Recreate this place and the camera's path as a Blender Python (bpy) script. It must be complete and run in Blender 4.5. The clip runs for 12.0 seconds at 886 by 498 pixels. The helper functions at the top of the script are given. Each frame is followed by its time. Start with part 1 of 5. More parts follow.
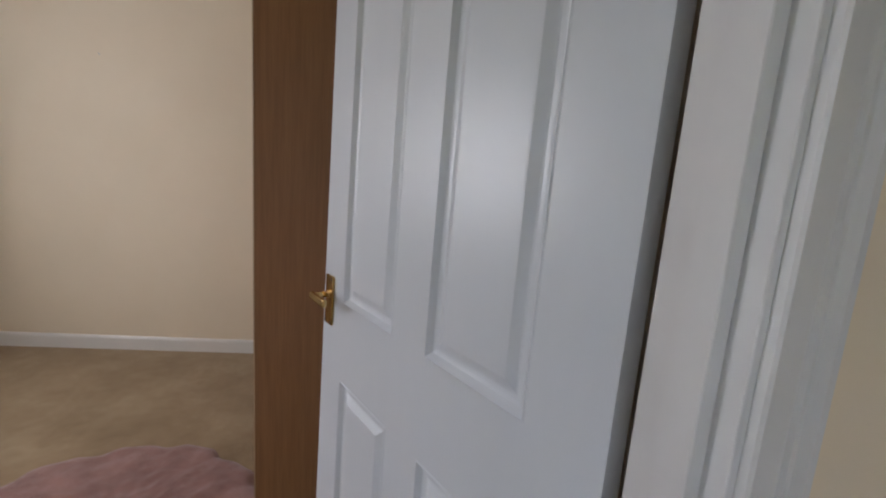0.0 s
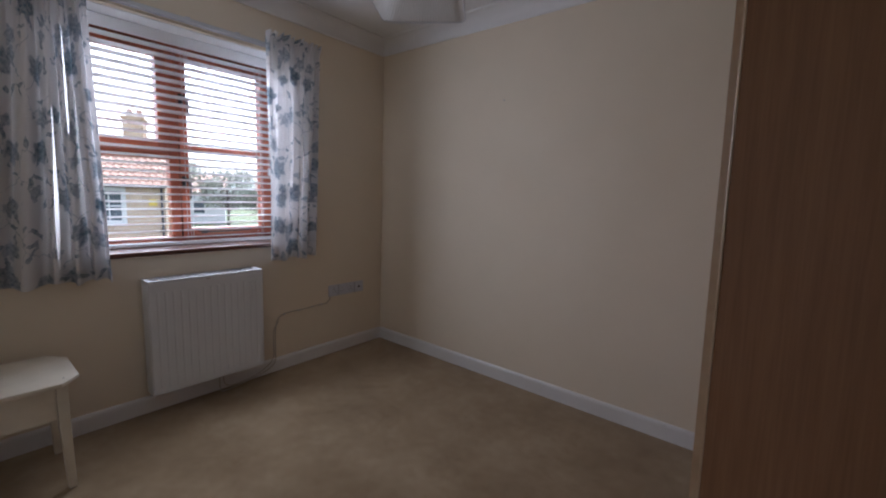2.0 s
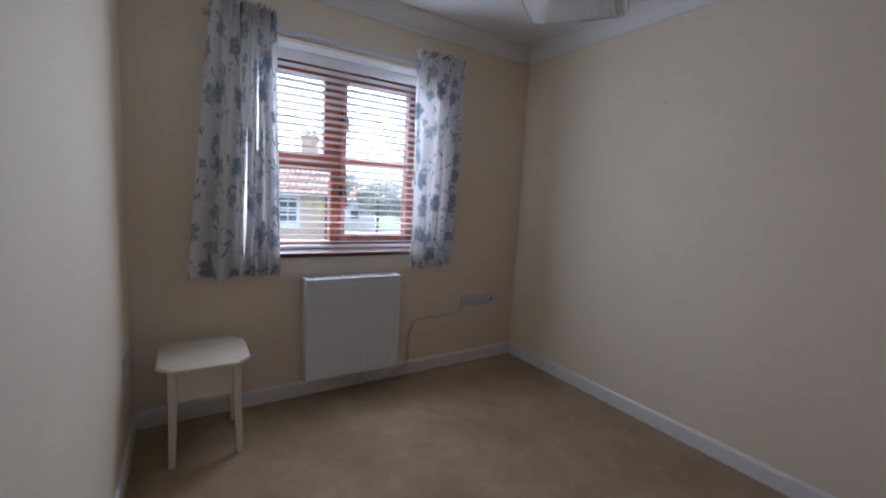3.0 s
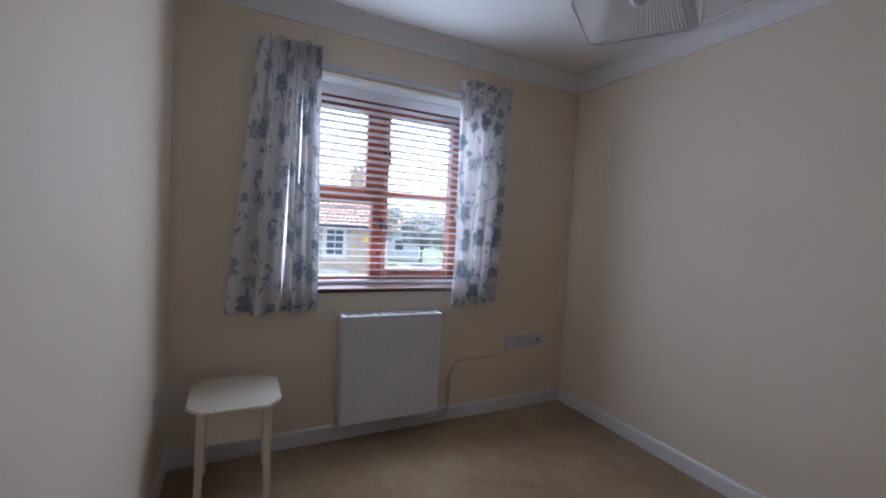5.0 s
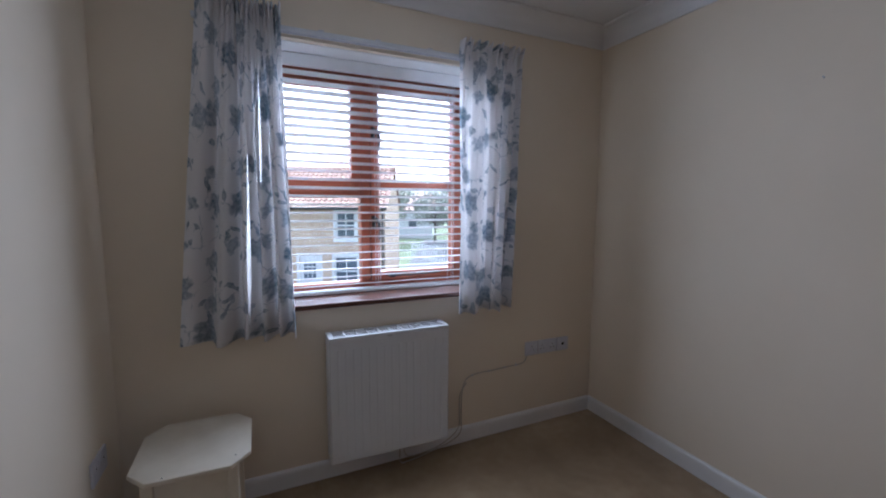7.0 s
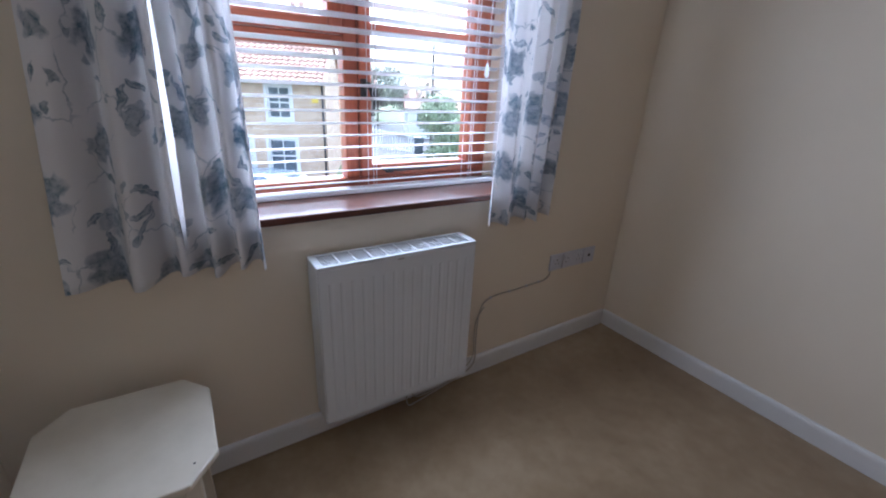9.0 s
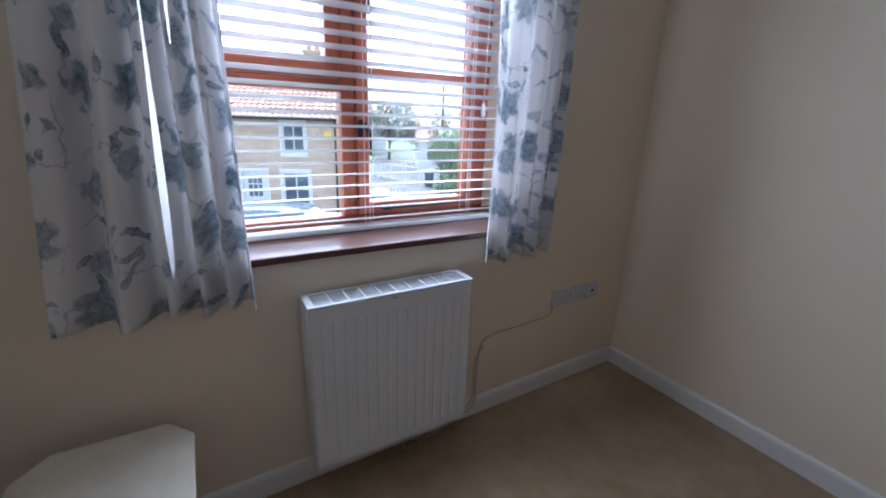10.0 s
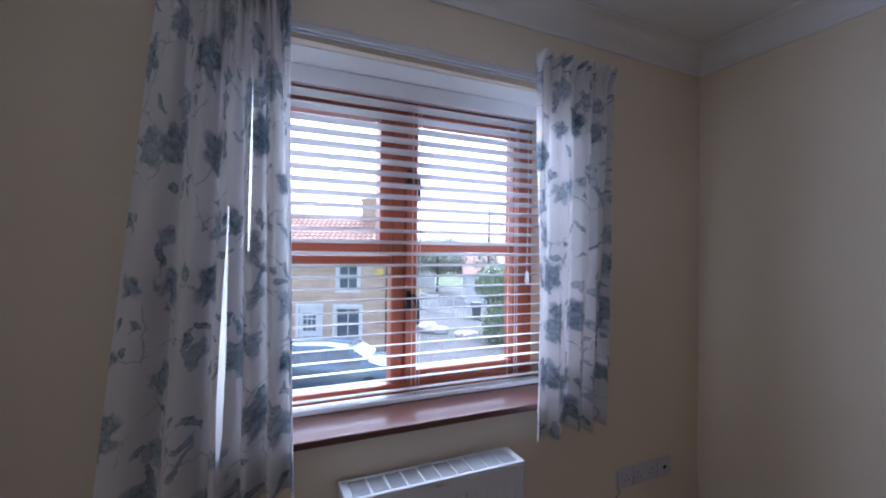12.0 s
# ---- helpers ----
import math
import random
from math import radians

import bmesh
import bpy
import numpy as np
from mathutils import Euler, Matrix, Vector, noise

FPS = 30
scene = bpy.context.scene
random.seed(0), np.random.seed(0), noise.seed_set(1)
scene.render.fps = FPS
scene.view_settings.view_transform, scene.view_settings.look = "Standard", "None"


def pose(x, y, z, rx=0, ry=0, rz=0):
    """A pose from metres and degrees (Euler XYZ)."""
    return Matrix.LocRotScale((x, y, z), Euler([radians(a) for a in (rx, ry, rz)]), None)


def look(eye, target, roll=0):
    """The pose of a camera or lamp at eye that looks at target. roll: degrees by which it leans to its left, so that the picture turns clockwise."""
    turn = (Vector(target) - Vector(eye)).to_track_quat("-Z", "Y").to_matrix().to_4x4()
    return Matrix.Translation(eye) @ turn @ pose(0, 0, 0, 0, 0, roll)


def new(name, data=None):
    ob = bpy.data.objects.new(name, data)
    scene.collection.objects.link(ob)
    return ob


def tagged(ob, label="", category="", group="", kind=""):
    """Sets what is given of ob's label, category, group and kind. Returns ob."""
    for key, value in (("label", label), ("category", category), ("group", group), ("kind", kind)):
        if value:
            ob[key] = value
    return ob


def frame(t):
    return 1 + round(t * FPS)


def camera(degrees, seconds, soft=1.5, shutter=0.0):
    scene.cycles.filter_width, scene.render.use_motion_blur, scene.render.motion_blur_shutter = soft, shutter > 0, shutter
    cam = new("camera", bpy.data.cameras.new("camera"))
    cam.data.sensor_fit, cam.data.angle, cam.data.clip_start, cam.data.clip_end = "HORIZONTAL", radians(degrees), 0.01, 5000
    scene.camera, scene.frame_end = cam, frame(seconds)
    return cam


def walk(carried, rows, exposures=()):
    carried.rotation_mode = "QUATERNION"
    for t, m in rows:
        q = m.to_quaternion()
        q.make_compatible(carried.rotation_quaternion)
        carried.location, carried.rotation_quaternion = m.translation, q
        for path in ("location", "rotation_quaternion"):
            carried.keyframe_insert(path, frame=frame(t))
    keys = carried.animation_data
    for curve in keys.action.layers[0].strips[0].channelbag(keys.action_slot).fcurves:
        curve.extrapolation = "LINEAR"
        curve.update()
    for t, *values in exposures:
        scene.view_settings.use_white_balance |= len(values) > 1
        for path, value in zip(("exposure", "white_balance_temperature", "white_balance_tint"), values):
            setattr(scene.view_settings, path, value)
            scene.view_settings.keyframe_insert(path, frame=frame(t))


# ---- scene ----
cam = camera(93.3, 12.0, soft=2.0)
PATH = [
    (0, (0.46, 2.233, 1.234), (0.712, 4.195, 0.94), 4.8),
    (0.5, (0.354, 2.378, 1.262), (0.326, 4.353, 0.946), 3.5),
    (1, (0.292, 2.533, 1.252), (-0.258, 4.433, 0.954), 3.1),
    (1.5, (0.24, 2.681, 1.244), (-0.677, 4.434, 0.951), 2.2),
    (2, (0.16, 2.744, 1.238), (-1.106, 4.27, 0.978), 2.0),
    (2.5, (0.125, 2.803, 1.265), (-1.44, 4.021, 1.01), 2.5),
    (3, (0.086, 2.792, 1.244), (-1.596, 3.847, 1.007), 3.0),
    (5, (-0.043, 2.866, 1.256), (-1.839, 3.74, 1.159), 3.1),
    (5.5, (-0.131, 2.945, 1.272), (-1.97, 3.714, 1.114), 3.8),
    (6, (-0.242, 3.049, 1.291), (-2.107, 3.739, 1.075), 2.2),
    (6.5, (-0.3, 3.115, 1.33), (-2.179, 3.761, 1.108), 1.0),
    (7, (-0.410, 3.107, 1.358), (-2.226, 3.916, 1.144), 0.3),
    (7.5, (-0.686, 3.052, 1.355), (-2.387, 4.067, 1.077), 0.9),
    (9.5, (-1.144, 3.112, 1.268), (-2.707, 4.086, 0.487), 2.6),
    (10, (-1.118, 3.144, 1.302), (-2.759, 4.123, 0.711), 2.1),
    (10.5, (-1.09, 3.158, 1.333), (-2.823, 4.084, 0.962), 1.6),
    (11, (-1.078, 3.154, 1.4), (-2.869, 4.029, 1.235), 1.2),
    (11.5, (-1.072, 3.155, 1.446), (-2.901, 3.963, 1.446), 0.8),
    (12, (-1.123, 3.152, 1.447), (-2.951, 3.962, 1.46), 0.6),
]
EXPOSURES = [(0.0, 3.50, 6250, 14), (0.5, 3.56, 6200, 15), (1.0, 3.42, 6300, 16), (1.5, 2.70, 5780, 17), (2.0, 2.52, 5560, 17), (2.5, 2.74, 5400, 16), (3.0, 2.74, 5260, 15), (5.5, 2.70, 5140, 15), (6.0, 2.68, 5120, 15), (6.5, 2.56, 5110, 14), (7.5, 2.70, 5060, 14), (9.5, 3.05, 5060, 14), (10.0, 2.80, 5040, 12), (10.5, 2.48, 5000, 12), (11.0, 2.48, 5000, 14), (12.0, 2.50, 5000, 18)]
walk(cam, [(t, look(eye, target, roll)) for t, eye, target, roll in PATH], EXPOSURES)

# ---- light: white overcast sky, weak broad sun high over the street ----
world = bpy.data.worlds.new("world")
scene.world = world
world.use_nodes = True
nt = world.node_tree
sky = nt.nodes.new("ShaderNodeTexSky")
sky.sky_type = "NISHITA"
sky.sun_disc = False
sky.sun_elevation, sky.sun_rotation = radians(58), radians(-70)
sky.air_density, sky.dust_density, sky.ozone_density = 1.0, 5.0, 1.0
grey = nt.nodes.new("ShaderNodeHueSaturation")
grey.inputs["Saturation"].default_value = 0.35
nt.links.new(sky.outputs["Color"], grey.inputs["Color"])
nt.links.new(grey.outputs["Color"], nt.nodes["Background"].inputs["Color"])
nt.nodes["Background"].inputs["Strength"].default_value = 0.14

sun = new("sun", bpy.data.lights.new("sun", "SUN"))
sun.data.energy, sun.data.angle, sun.data.color = 0.5, radians(20), (1.0, 0.96, 0.9)
sun.matrix_world = look((-9.4, 3.4, 16), (0, 0, 0))

# area lamp set inside the blind, boosting the sky's light from the bedroom window
sky_lamp = new("window_daylight", bpy.data.lights.new("window_daylight", "AREA"))
sky_lamp.data.energy, sky_lamp.data.shape, sky_lamp.data.size, sky_lamp.data.size_y = 3.0, "RECTANGLE", 1.14, 0.94
sky_lamp.data.color = (0.96, 0.975, 1.0)
sky_lamp.data.spread = radians(180)
sky_lamp.matrix_world = look((-2.535, 3.68, 1.46), (0, 3.68, 0.95))
# added fill lamp for the architrave and landing wall; its window is unseen
land_fill = new("landing_fill", bpy.data.lights.new("landing_fill", "AREA"))
land_fill.data.energy, land_fill.data.shape, land_fill.data.size, land_fill.data.size_y = 0.05, "RECTANGLE", 0.9, 1.0
land_fill.data.color = (0.97, 0.98, 1.0)
land_fill.matrix_world = look((-0.2, 0.72, 1.5), (-0.2, 3, 1.3))

# ---- plan, in metres ----
XW, XE, YN, YS, YH, ZC = -2.46, 0.80, 5.095, 2.56, 2.460, 2.40
WY0, WY1, WZ0, WZ1 = 3.06, 4.30, 0.86, 2.075
DX0, DX1, DH = -0.125, 0.69, 2.0


# ---- materials ----
def nodes_of(m):
    m.use_nodes = True
    return m.node_tree, m.node_tree.nodes, m.node_tree.links, m.node_tree.nodes["Principled BSDF"]


def ramp(t, fac, stops):
    r = t.nodes.new("ShaderNodeValToRGB")
    while len(r.color_ramp.elements) < len(stops):
        r.color_ramp.elements.new(0.5)
    for e, (p, c) in zip(r.color_ramp.elements, stops):
        e.position, e.color = p, (*c, 1)
    t.links.new(fac, r.inputs["Fac"])
    return r.outputs["Color"]


def tex_noise(t, coord, scale, detail=4.0, rough=0.55, stretch=(1, 1, 1)):
    mp = t.nodes.new("ShaderNodeMapping")
    mp.inputs["Scale"].default_value = stretch
    t.links.new(coord, mp.inputs["Vector"])
    n = t.nodes.new("ShaderNodeTexNoise")
    n.inputs["Scale"].default_value, n.inputs["Detail"].default_value, n.inputs["Roughness"].default_value = scale, detail, rough
    t.links.new(mp.outputs["Vector"], n.inputs["Vector"])
    return n.outputs["Fac"]


def coords(t, kind="Object"):
    return t.nodes.new("ShaderNodeTexCoord").outputs[kind]


def bump(t, b, height, strength, distance):
    n = t.nodes.new("ShaderNodeBump")
    n.inputs["Strength"].default_value, n.inputs["Distance"].default_value = strength, distance
    t.links.new(height, n.inputs["Height"])
    t.links.new(n.outputs["Normal"], b.inputs["Normal"])


def surface(name, dark, light, rough, scale=3.0, fine=120.0, relief=0.15, dist=0.001, metal=0.0, stretch=(1, 1, 1), rough_var=0.06, spec=0.5):
    """Two-scale mottled surface with fine relief."""
    m = bpy.data.materials.new(name)
    t, n, l, b = nodes_of(m)
    c = coords(t)
    big = tex_noise(t, c, scale, 5, 0.6, stretch)
    small = tex_noise(t, c, fine, 3, 0.5, stretch)
    mid = [(a + z) / 2 for a, z in zip(dark, light)]
    l.new(ramp(t, big, [(0.30, dark), (0.5, mid), (0.70, light)]), b.inputs["Base Color"])
    mr = t.nodes.new("ShaderNodeMapRange")
    mr.inputs["To Min"].default_value, mr.inputs["To Max"].default_value = rough - rough_var, rough + rough_var
    l.new(big, mr.inputs["Value"])
    l.new(mr.outputs["Result"], b.inputs["Roughness"])
    b.inputs["Metallic"].default_value = metal
    b.inputs["Specular IOR Level"].default_value = spec
    if relief:
        bump(t, b, small, relief, dist)
    return m


def grained(name, dark, light, rough, axis, scale=6.0, coat=0.0):
    """Wood with streaks along one axis."""
    m = bpy.data.materials.new(name)
    t, n, l, b = nodes_of(m)
    c = coords(t)
    s = [14, 14, 14]
    s[axis] = 0.7
    big = tex_noise(t, c, scale, 6, 0.65, s)
    s2 = [60, 60, 60]
    s2[axis] = 1.5
    small = tex_noise(t, c, scale, 3, 0.5, s2)
    mx = t.nodes.new("ShaderNodeMath")
    mx.operation = "MULTIPLY_ADD"
    mx.inputs[1].default_value = 0.45
    l.new(small, mx.inputs[0])
    sc = t.nodes.new("ShaderNodeMath")
    sc.operation = "MULTIPLY"
    sc.inputs[1].default_value = 0.6
    l.new(big, sc.inputs[0])
    l.new(sc.outputs[0], mx.inputs[2])
    l.new(ramp(t, mx.outputs[0], [(0.36, dark), (0.66, light)]), b.inputs["Base Color"])
    b.inputs["Roughness"].default_value = rough
    b.inputs["Coat Weight"].default_value = coat
    b.inputs["Coat Roughness"].default_value = 0.12
    bump(t, b, small, 0.12, 0.0006)
    return m


M_WALL = surface("cream_wall_paint", (0.765, 0.672, 0.525), (0.81, 0.717, 0.57), 0.66, 1.6, 260, 0.10, 0.0006, spec=0.14)
M_CEIL = surface("white_ceiling_paint", (0.76, 0.755, 0.74), (0.81, 0.805, 0.79), 0.75, 2.0, 180, 0.15, 0.0008)
M_GLOSS = surface("white_gloss_paint", (0.62, 0.63, 0.645), (0.68, 0.69, 0.705), 0.30, 5.0, 90, 0.05, 0.0006)
M_SKIRT = surface("white_skirting_paint", (0.72, 0.71, 0.69), (0.78, 0.77, 0.75), 0.34, 4.0, 120, 0.06, 0.0006)
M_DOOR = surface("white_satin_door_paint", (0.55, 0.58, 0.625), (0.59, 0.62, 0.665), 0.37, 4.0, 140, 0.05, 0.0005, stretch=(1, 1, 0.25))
M_RAD = surface("white_radiator_enamel", (0.69, 0.71, 0.735), (0.73, 0.75, 0.775), 0.34, 3.0, 200, 0, rough_var=0.02)
M_PLASTIC = surface("white_switch_plastic", (0.56, 0.56, 0.60), (0.62, 0.62, 0.66), 0.35, 20.0, 300, 0.02, 0.0002)
M_SLAT = surface("white_blind_slat", (0.80, 0.80, 0.81), (0.85, 0.85, 0.86), 0.35, 12.0, 200, 0.03, 0.0003)
M_STOOL = surface("cream_stool_paint", (0.66, 0.60, 0.48), (0.76, 0.70, 0.58), 0.42, 9.0, 140, 0.12, 0.0007)
# near-black that paints the shade in hollows and holes; nail heads too
M_DARK = surface("gap_shade_and_nail_black", (0.01, 0.01, 0.01), (0.02, 0.018, 0.016), 0.8, 9, 50, 0)
M_BLACK = surface("black_iron", (0.015, 0.014, 0.014), (0.035, 0.03, 0.03), 0.45, 30, 200, 0.1, 0.0003)
M_BRASS = surface("polished_brass", (0.60, 0.42, 0.17), (0.78, 0.58, 0.28), 0.22, 40, 300, 0.04, 0.0002, metal=1.0)
M_STEEL = surface("zinc_steel", (0.45, 0.45, 0.46), (0.58, 0.58, 0.59), 0.35, 40, 300, 0.04, 0.0002, metal=1.0)
M_CORD = surface("ivory_cord", (0.44, 0.39, 0.33), (0.52, 0.47, 0.40), 0.5, 60, 400, 0.05, 0.0002)
M_WARD = grained("brown_laminate", (0.20, 0.085, 0.030), (0.27, 0.122, 0.046), 0.60, 2, 5.0)
M_EDGE = surface("pale_edge_band", (0.42, 0.29, 0.17), (0.50, 0.36, 0.22), 0.4, 20, 120, 0.05)
M_FRAME = grained("red_stained_window_wood", (0.31, 0.072, 0.034), (0.50, 0.140, 0.066), 0.38, 2, 5.0, 0.3)
M_FRAMEY = grained("red_stained_rail_wood", (0.31, 0.072, 0.034), (0.50, 0.140, 0.066), 0.38, 1, 5.0, 0.3)
M_SILL = grained("varnished_mahogany_sill", (0.055, 0.019, 0.012), (0.115, 0.042, 0.026), 0.30, 1, 4.0, 0.35)


def carpet_material():
    m = bpy.data.materials.new("beige_carpet")
    t, n, l, b = nodes_of(m)
    c = coords(t)
    big = tex_noise(t, c, 2.2, 6, 0.65)
    mid = tex_noise(t, c, 17, 4, 0.6)
    fine = tex_noise(t, c, 420, 2, 0.6)
    a = t.nodes.new("ShaderNodeMath")
    a.operation = "MULTIPLY_ADD"
    a.inputs[1].default_value = 0.18
    l.new(mid, a.inputs[0])
    k = t.nodes.new("ShaderNodeMath")
    k.operation = "MULTIPLY_ADD"
    k.inputs[1].default_value, k.inputs[2].default_value = 0.55, 0.04
    l.new(big, k.inputs[0])
    l.new(k.outputs[0], a.inputs[2])
    f = t.nodes.new("ShaderNodeMath")
    f.operation = "MULTIPLY_ADD"
    f.inputs[1].default_value = 0.2
    l.new(fine, f.inputs[0])
    l.new(a.outputs[0], f.inputs[2])
    l.new(ramp(t, f.outputs[0], [(0.36, (0.235, 0.160, 0.085)), (0.5, (0.325, 0.235, 0.135)), (0.62, (0.415, 0.315, 0.195))]), b.inputs["Base Color"])
    b.inputs["Roughness"].default_value = 0.95
    b.inputs["Specular IOR Level"].default_value = 0.1
    b.inputs["Sheen Weight"].default_value = 0.25
    bump(t, b, fine, 0.7, 0.003)
    return m


def rug_material():
    m = bpy.data.materials.new("pink_wool_pile")
    t, n, l, b = nodes_of(m)
    c = coords(t)
    big = tex_noise(t, c, 9, 5, 0.6)
    fine = tex_noise(t, c, 240, 3, 0.6)
    a = t.nodes.new("ShaderNodeMath")
    a.operation = "MULTIPLY_ADD"
    a.inputs[1].default_value = 0.35
    l.new(fine, a.inputs[0])
    k = t.nodes.new("ShaderNodeMath")
    k.operation = "MULTIPLY"
    k.inputs[1].default_value = 0.65
    l.new(big, k.inputs[0])
    l.new(k.outputs[0], a.inputs[2])
    l.new(ramp(t, a.outputs[0], [(0.35, (0.20, 0.092, 0.082)), (0.65, (0.37, 0.195, 0.175))]), b.inputs["Base Color"])
    b.inputs["Roughness"].default_value = 0.95
    b.inputs["Sheen Weight"].default_value = 0.5
    bump(t, b, a.outputs[0], 1.0, 0.006)
    return m


def curtain_material():
    """White cotton printed with loose blue-grey flowers, leaves and stems; lets daylight through."""
    m = bpy.data.materials.new("blue_floral_cotton")
    t, n, l, b = nodes_of(m)
    uv = coords(t, "UV")

    def op(kind, *args, clamp=False):
        n_ = t.nodes.new("ShaderNodeMath")
        n_.operation, n_.use_clamp = kind, clamp
        for k_, a_ in enumerate(args):
            if isinstance(a_, (int, float)):
                n_.inputs[k_].default_value = a_
            else:
                l.new(a_, n_.inputs[k_])
        return n_.outputs[0]

    wob = t.nodes.new("ShaderNodeTexNoise")
    wob.inputs["Scale"].default_value, wob.inputs["Detail"].default_value = 26, 6
    l.new(uv, wob.inputs["Vector"])
    mixv = t.nodes.new("ShaderNodeVectorMath")
    mixv.operation = "MULTIPLY_ADD"
    mixv.inputs[1].default_value = (0.055, 0.055, 0)
    l.new(wob.outputs["Color"], mixv.inputs[0])
    l.new(uv, mixv.inputs[2])

    def motif(scale, shift):
        """Scattered centres: place round the nearest one, and three random numbers of it."""
        mp = t.nodes.new("ShaderNodeMapping")
        mp.inputs["Location"].default_value = (shift, shift * 0.7, 0)
        l.new(mixv.outputs[0], mp.inputs["Vector"])
        v = t.nodes.new("ShaderNodeTexVoronoi")
        v.voronoi_dimensions = "2D"
        v.inputs["Scale"].default_value, v.inputs["Randomness"].default_value = scale, 0.72
        l.new(mp.outputs["Vector"], v.inputs["Vector"])
        d = t.nodes.new("ShaderNodeVectorMath")
        d.operation = "SUBTRACT"
        l.new(mp.outputs["Vector"], d.inputs[0])
        l.new(v.outputs["Position"], d.inputs[1])
        xyz = t.nodes.new("ShaderNodeSeparateXYZ")
        l.new(d.outputs[0], xyz.inputs[0])
        rgb = t.nodes.new("ShaderNodeSeparateColor")
        l.new(v.outputs["Color"], rgb.inputs[0])
        return xyz.outputs[0], xyz.outputs[1], rgb.outputs[0], rgb.outputs[1], rgb.outputs[2]

    def step(x, lo, hi):
        m_ = t.nodes.new("ShaderNodeMapRange")
        m_.interpolation_type = "SMOOTHSTEP"
        m_.inputs["From Min"].default_value, m_.inputs["From Max"].default_value = lo, hi
        l.new(x, m_.inputs["Value"])
        return m_.outputs["Result"]

    def flowers(scale, size, petals, keep, shift):
        x, y, r0, r1, r2 = motif(scale, shift)
        rad = op("SQRT", op("ADD", op("MULTIPLY", x, x), op("MULTIPLY", y, y)))
        ang = op("ADD", op("ARCTAN2", y, x), op("MULTIPLY", r0, 6.283))
        big_ = op("MULTIPLY", op("MULTIPLY_ADD", r1, 0.45, 0.72), size)
        lobe = op("ABSOLUTE", op("COSINE", op("MULTIPLY", ang, petals / 2)))
        inner = op("ABSOLUTE", op("SINE", op("MULTIPLY", ang, petals / 2)))
        k1 = op("DIVIDE", rad, op("MULTIPLY", big_, op("MULTIPLY_ADD", lobe, 0.42, 0.58)))
        k2 = op("DIVIDE", rad, op("MULTIPLY", big_, op("MULTIPLY_ADD", inner, 0.28, 0.36)))
        body = step(k1, 1.12, 0.76)
        line1 = op("MULTIPLY", body, op("POWER", op("MINIMUM", k1, 1.0), 3.0))
        line2 = op("MULTIPLY", step(k2, 1.10, 0.90), op("POWER", op("MINIMUM", k2, 1.0), 2.0))
        tone = op("MAXIMUM", op("MAXIMUM", op("MULTIPLY", line1, 0.80), op("MULTIPLY", line2, 0.95)), op("MULTIPLY", body, op("MULTIPLY_ADD", r1, 0.35, 0.40)))
        return op("MULTIPLY", tone, op("LESS_THAN", r2, keep))

    def leaves(scale, length, width, keep, shift):
        x, y, r0, r1, r2 = motif(scale, shift)
        a_ = op("MULTIPLY", r0, 6.283)
        c_, s_ = op("COSINE", a_), op("SINE", a_)
        p = op("SUBTRACT", op("MULTIPLY", x, c_), op("MULTIPLY", y, s_))
        q = op("ADD", op("MULTIPLY", x, s_), op("MULTIPLY", y, c_))
        q = op("SUBTRACT", q, op("MULTIPLY", op("MULTIPLY", p, p), 4.0))
        half_ = op("MULTIPLY", op("SUBTRACT", 1.0, op("POWER", op("ABSOLUTE", op("DIVIDE", p, length)), 2.0)), width)
        body = step(op("SUBTRACT", half_, op("ABSOLUTE", q)), 0.0, 0.0022)
        rib = step(op("ABSOLUTE", q), 0.0004, 0.0022)
        tone = op("MULTIPLY", body, op("MULTIPLY_ADD", rib, 0.30, 0.42))
        return op("MULTIPLY", tone, op("LESS_THAN", r2, keep))

    stem_v = t.nodes.new("ShaderNodeTexVoronoi")
    stem_v.voronoi_dimensions, stem_v.feature = "2D", "DISTANCE_TO_EDGE"
    stem_v.inputs["Scale"].default_value = 6.5
    l.new(mixv.outputs[0], stem_v.inputs["Vector"])
    stems = op("MULTIPLY", op("MULTIPLY", step(stem_v.outputs["Distance"], 0.020, 0.008), step(tex_noise(t, uv, 5.0, 2, 0.5), 0.46, 0.52)), 0.42)
    mask = stems
    for layer in (leaves(10.0, 0.040, 0.010, 0.34, 3.1), leaves(13.0, 0.030, 0.009, 0.32, 9.4), flowers(5.6, 0.060, 5, 0.70, 0.0), flowers(7.5, 0.036, 4, 0.34, 5.3), flowers(15.0, 0.014, 3, 0.22, 7.7)):
        mask = op("MAXIMUM", mask, layer)
    wash = step(tex_noise(t, uv, 55, 4, 0.65), 0.30, 0.70)
    mask = op("MULTIPLY", mask, op("MULTIPLY_ADD", wash, 0.75, 0.52), clamp=True)
    fin = t.nodes.new("ShaderNodeMix")
    fin.data_type = "RGBA"
    l.new(mask, fin.inputs["Factor"])
    fin.inputs["A"].default_value = (0.86, 0.845, 0.84, 1)
    blue = ramp(t, tex_noise(t, uv, 9, 3, 0.6), [(0.35, (0.09, 0.175, 0.235)), (0.65, (0.19, 0.275, 0.37))])
    l.new(blue, fin.inputs["B"])
    out = t.nodes["Material Output"]
    l.new(fin.outputs["Result"], b.inputs["Base Color"])
    b.inputs["Roughness"].default_value = 0.9
    b.inputs["Specular IOR Level"].default_value = 0.15
    tr = t.nodes.new("ShaderNodeBsdfTranslucent")
    l.new(fin.outputs["Result"], tr.inputs["Color"])
    ms = t.nodes.new("ShaderNodeMixShader")
    ms.inputs[0].default_value = 0.36
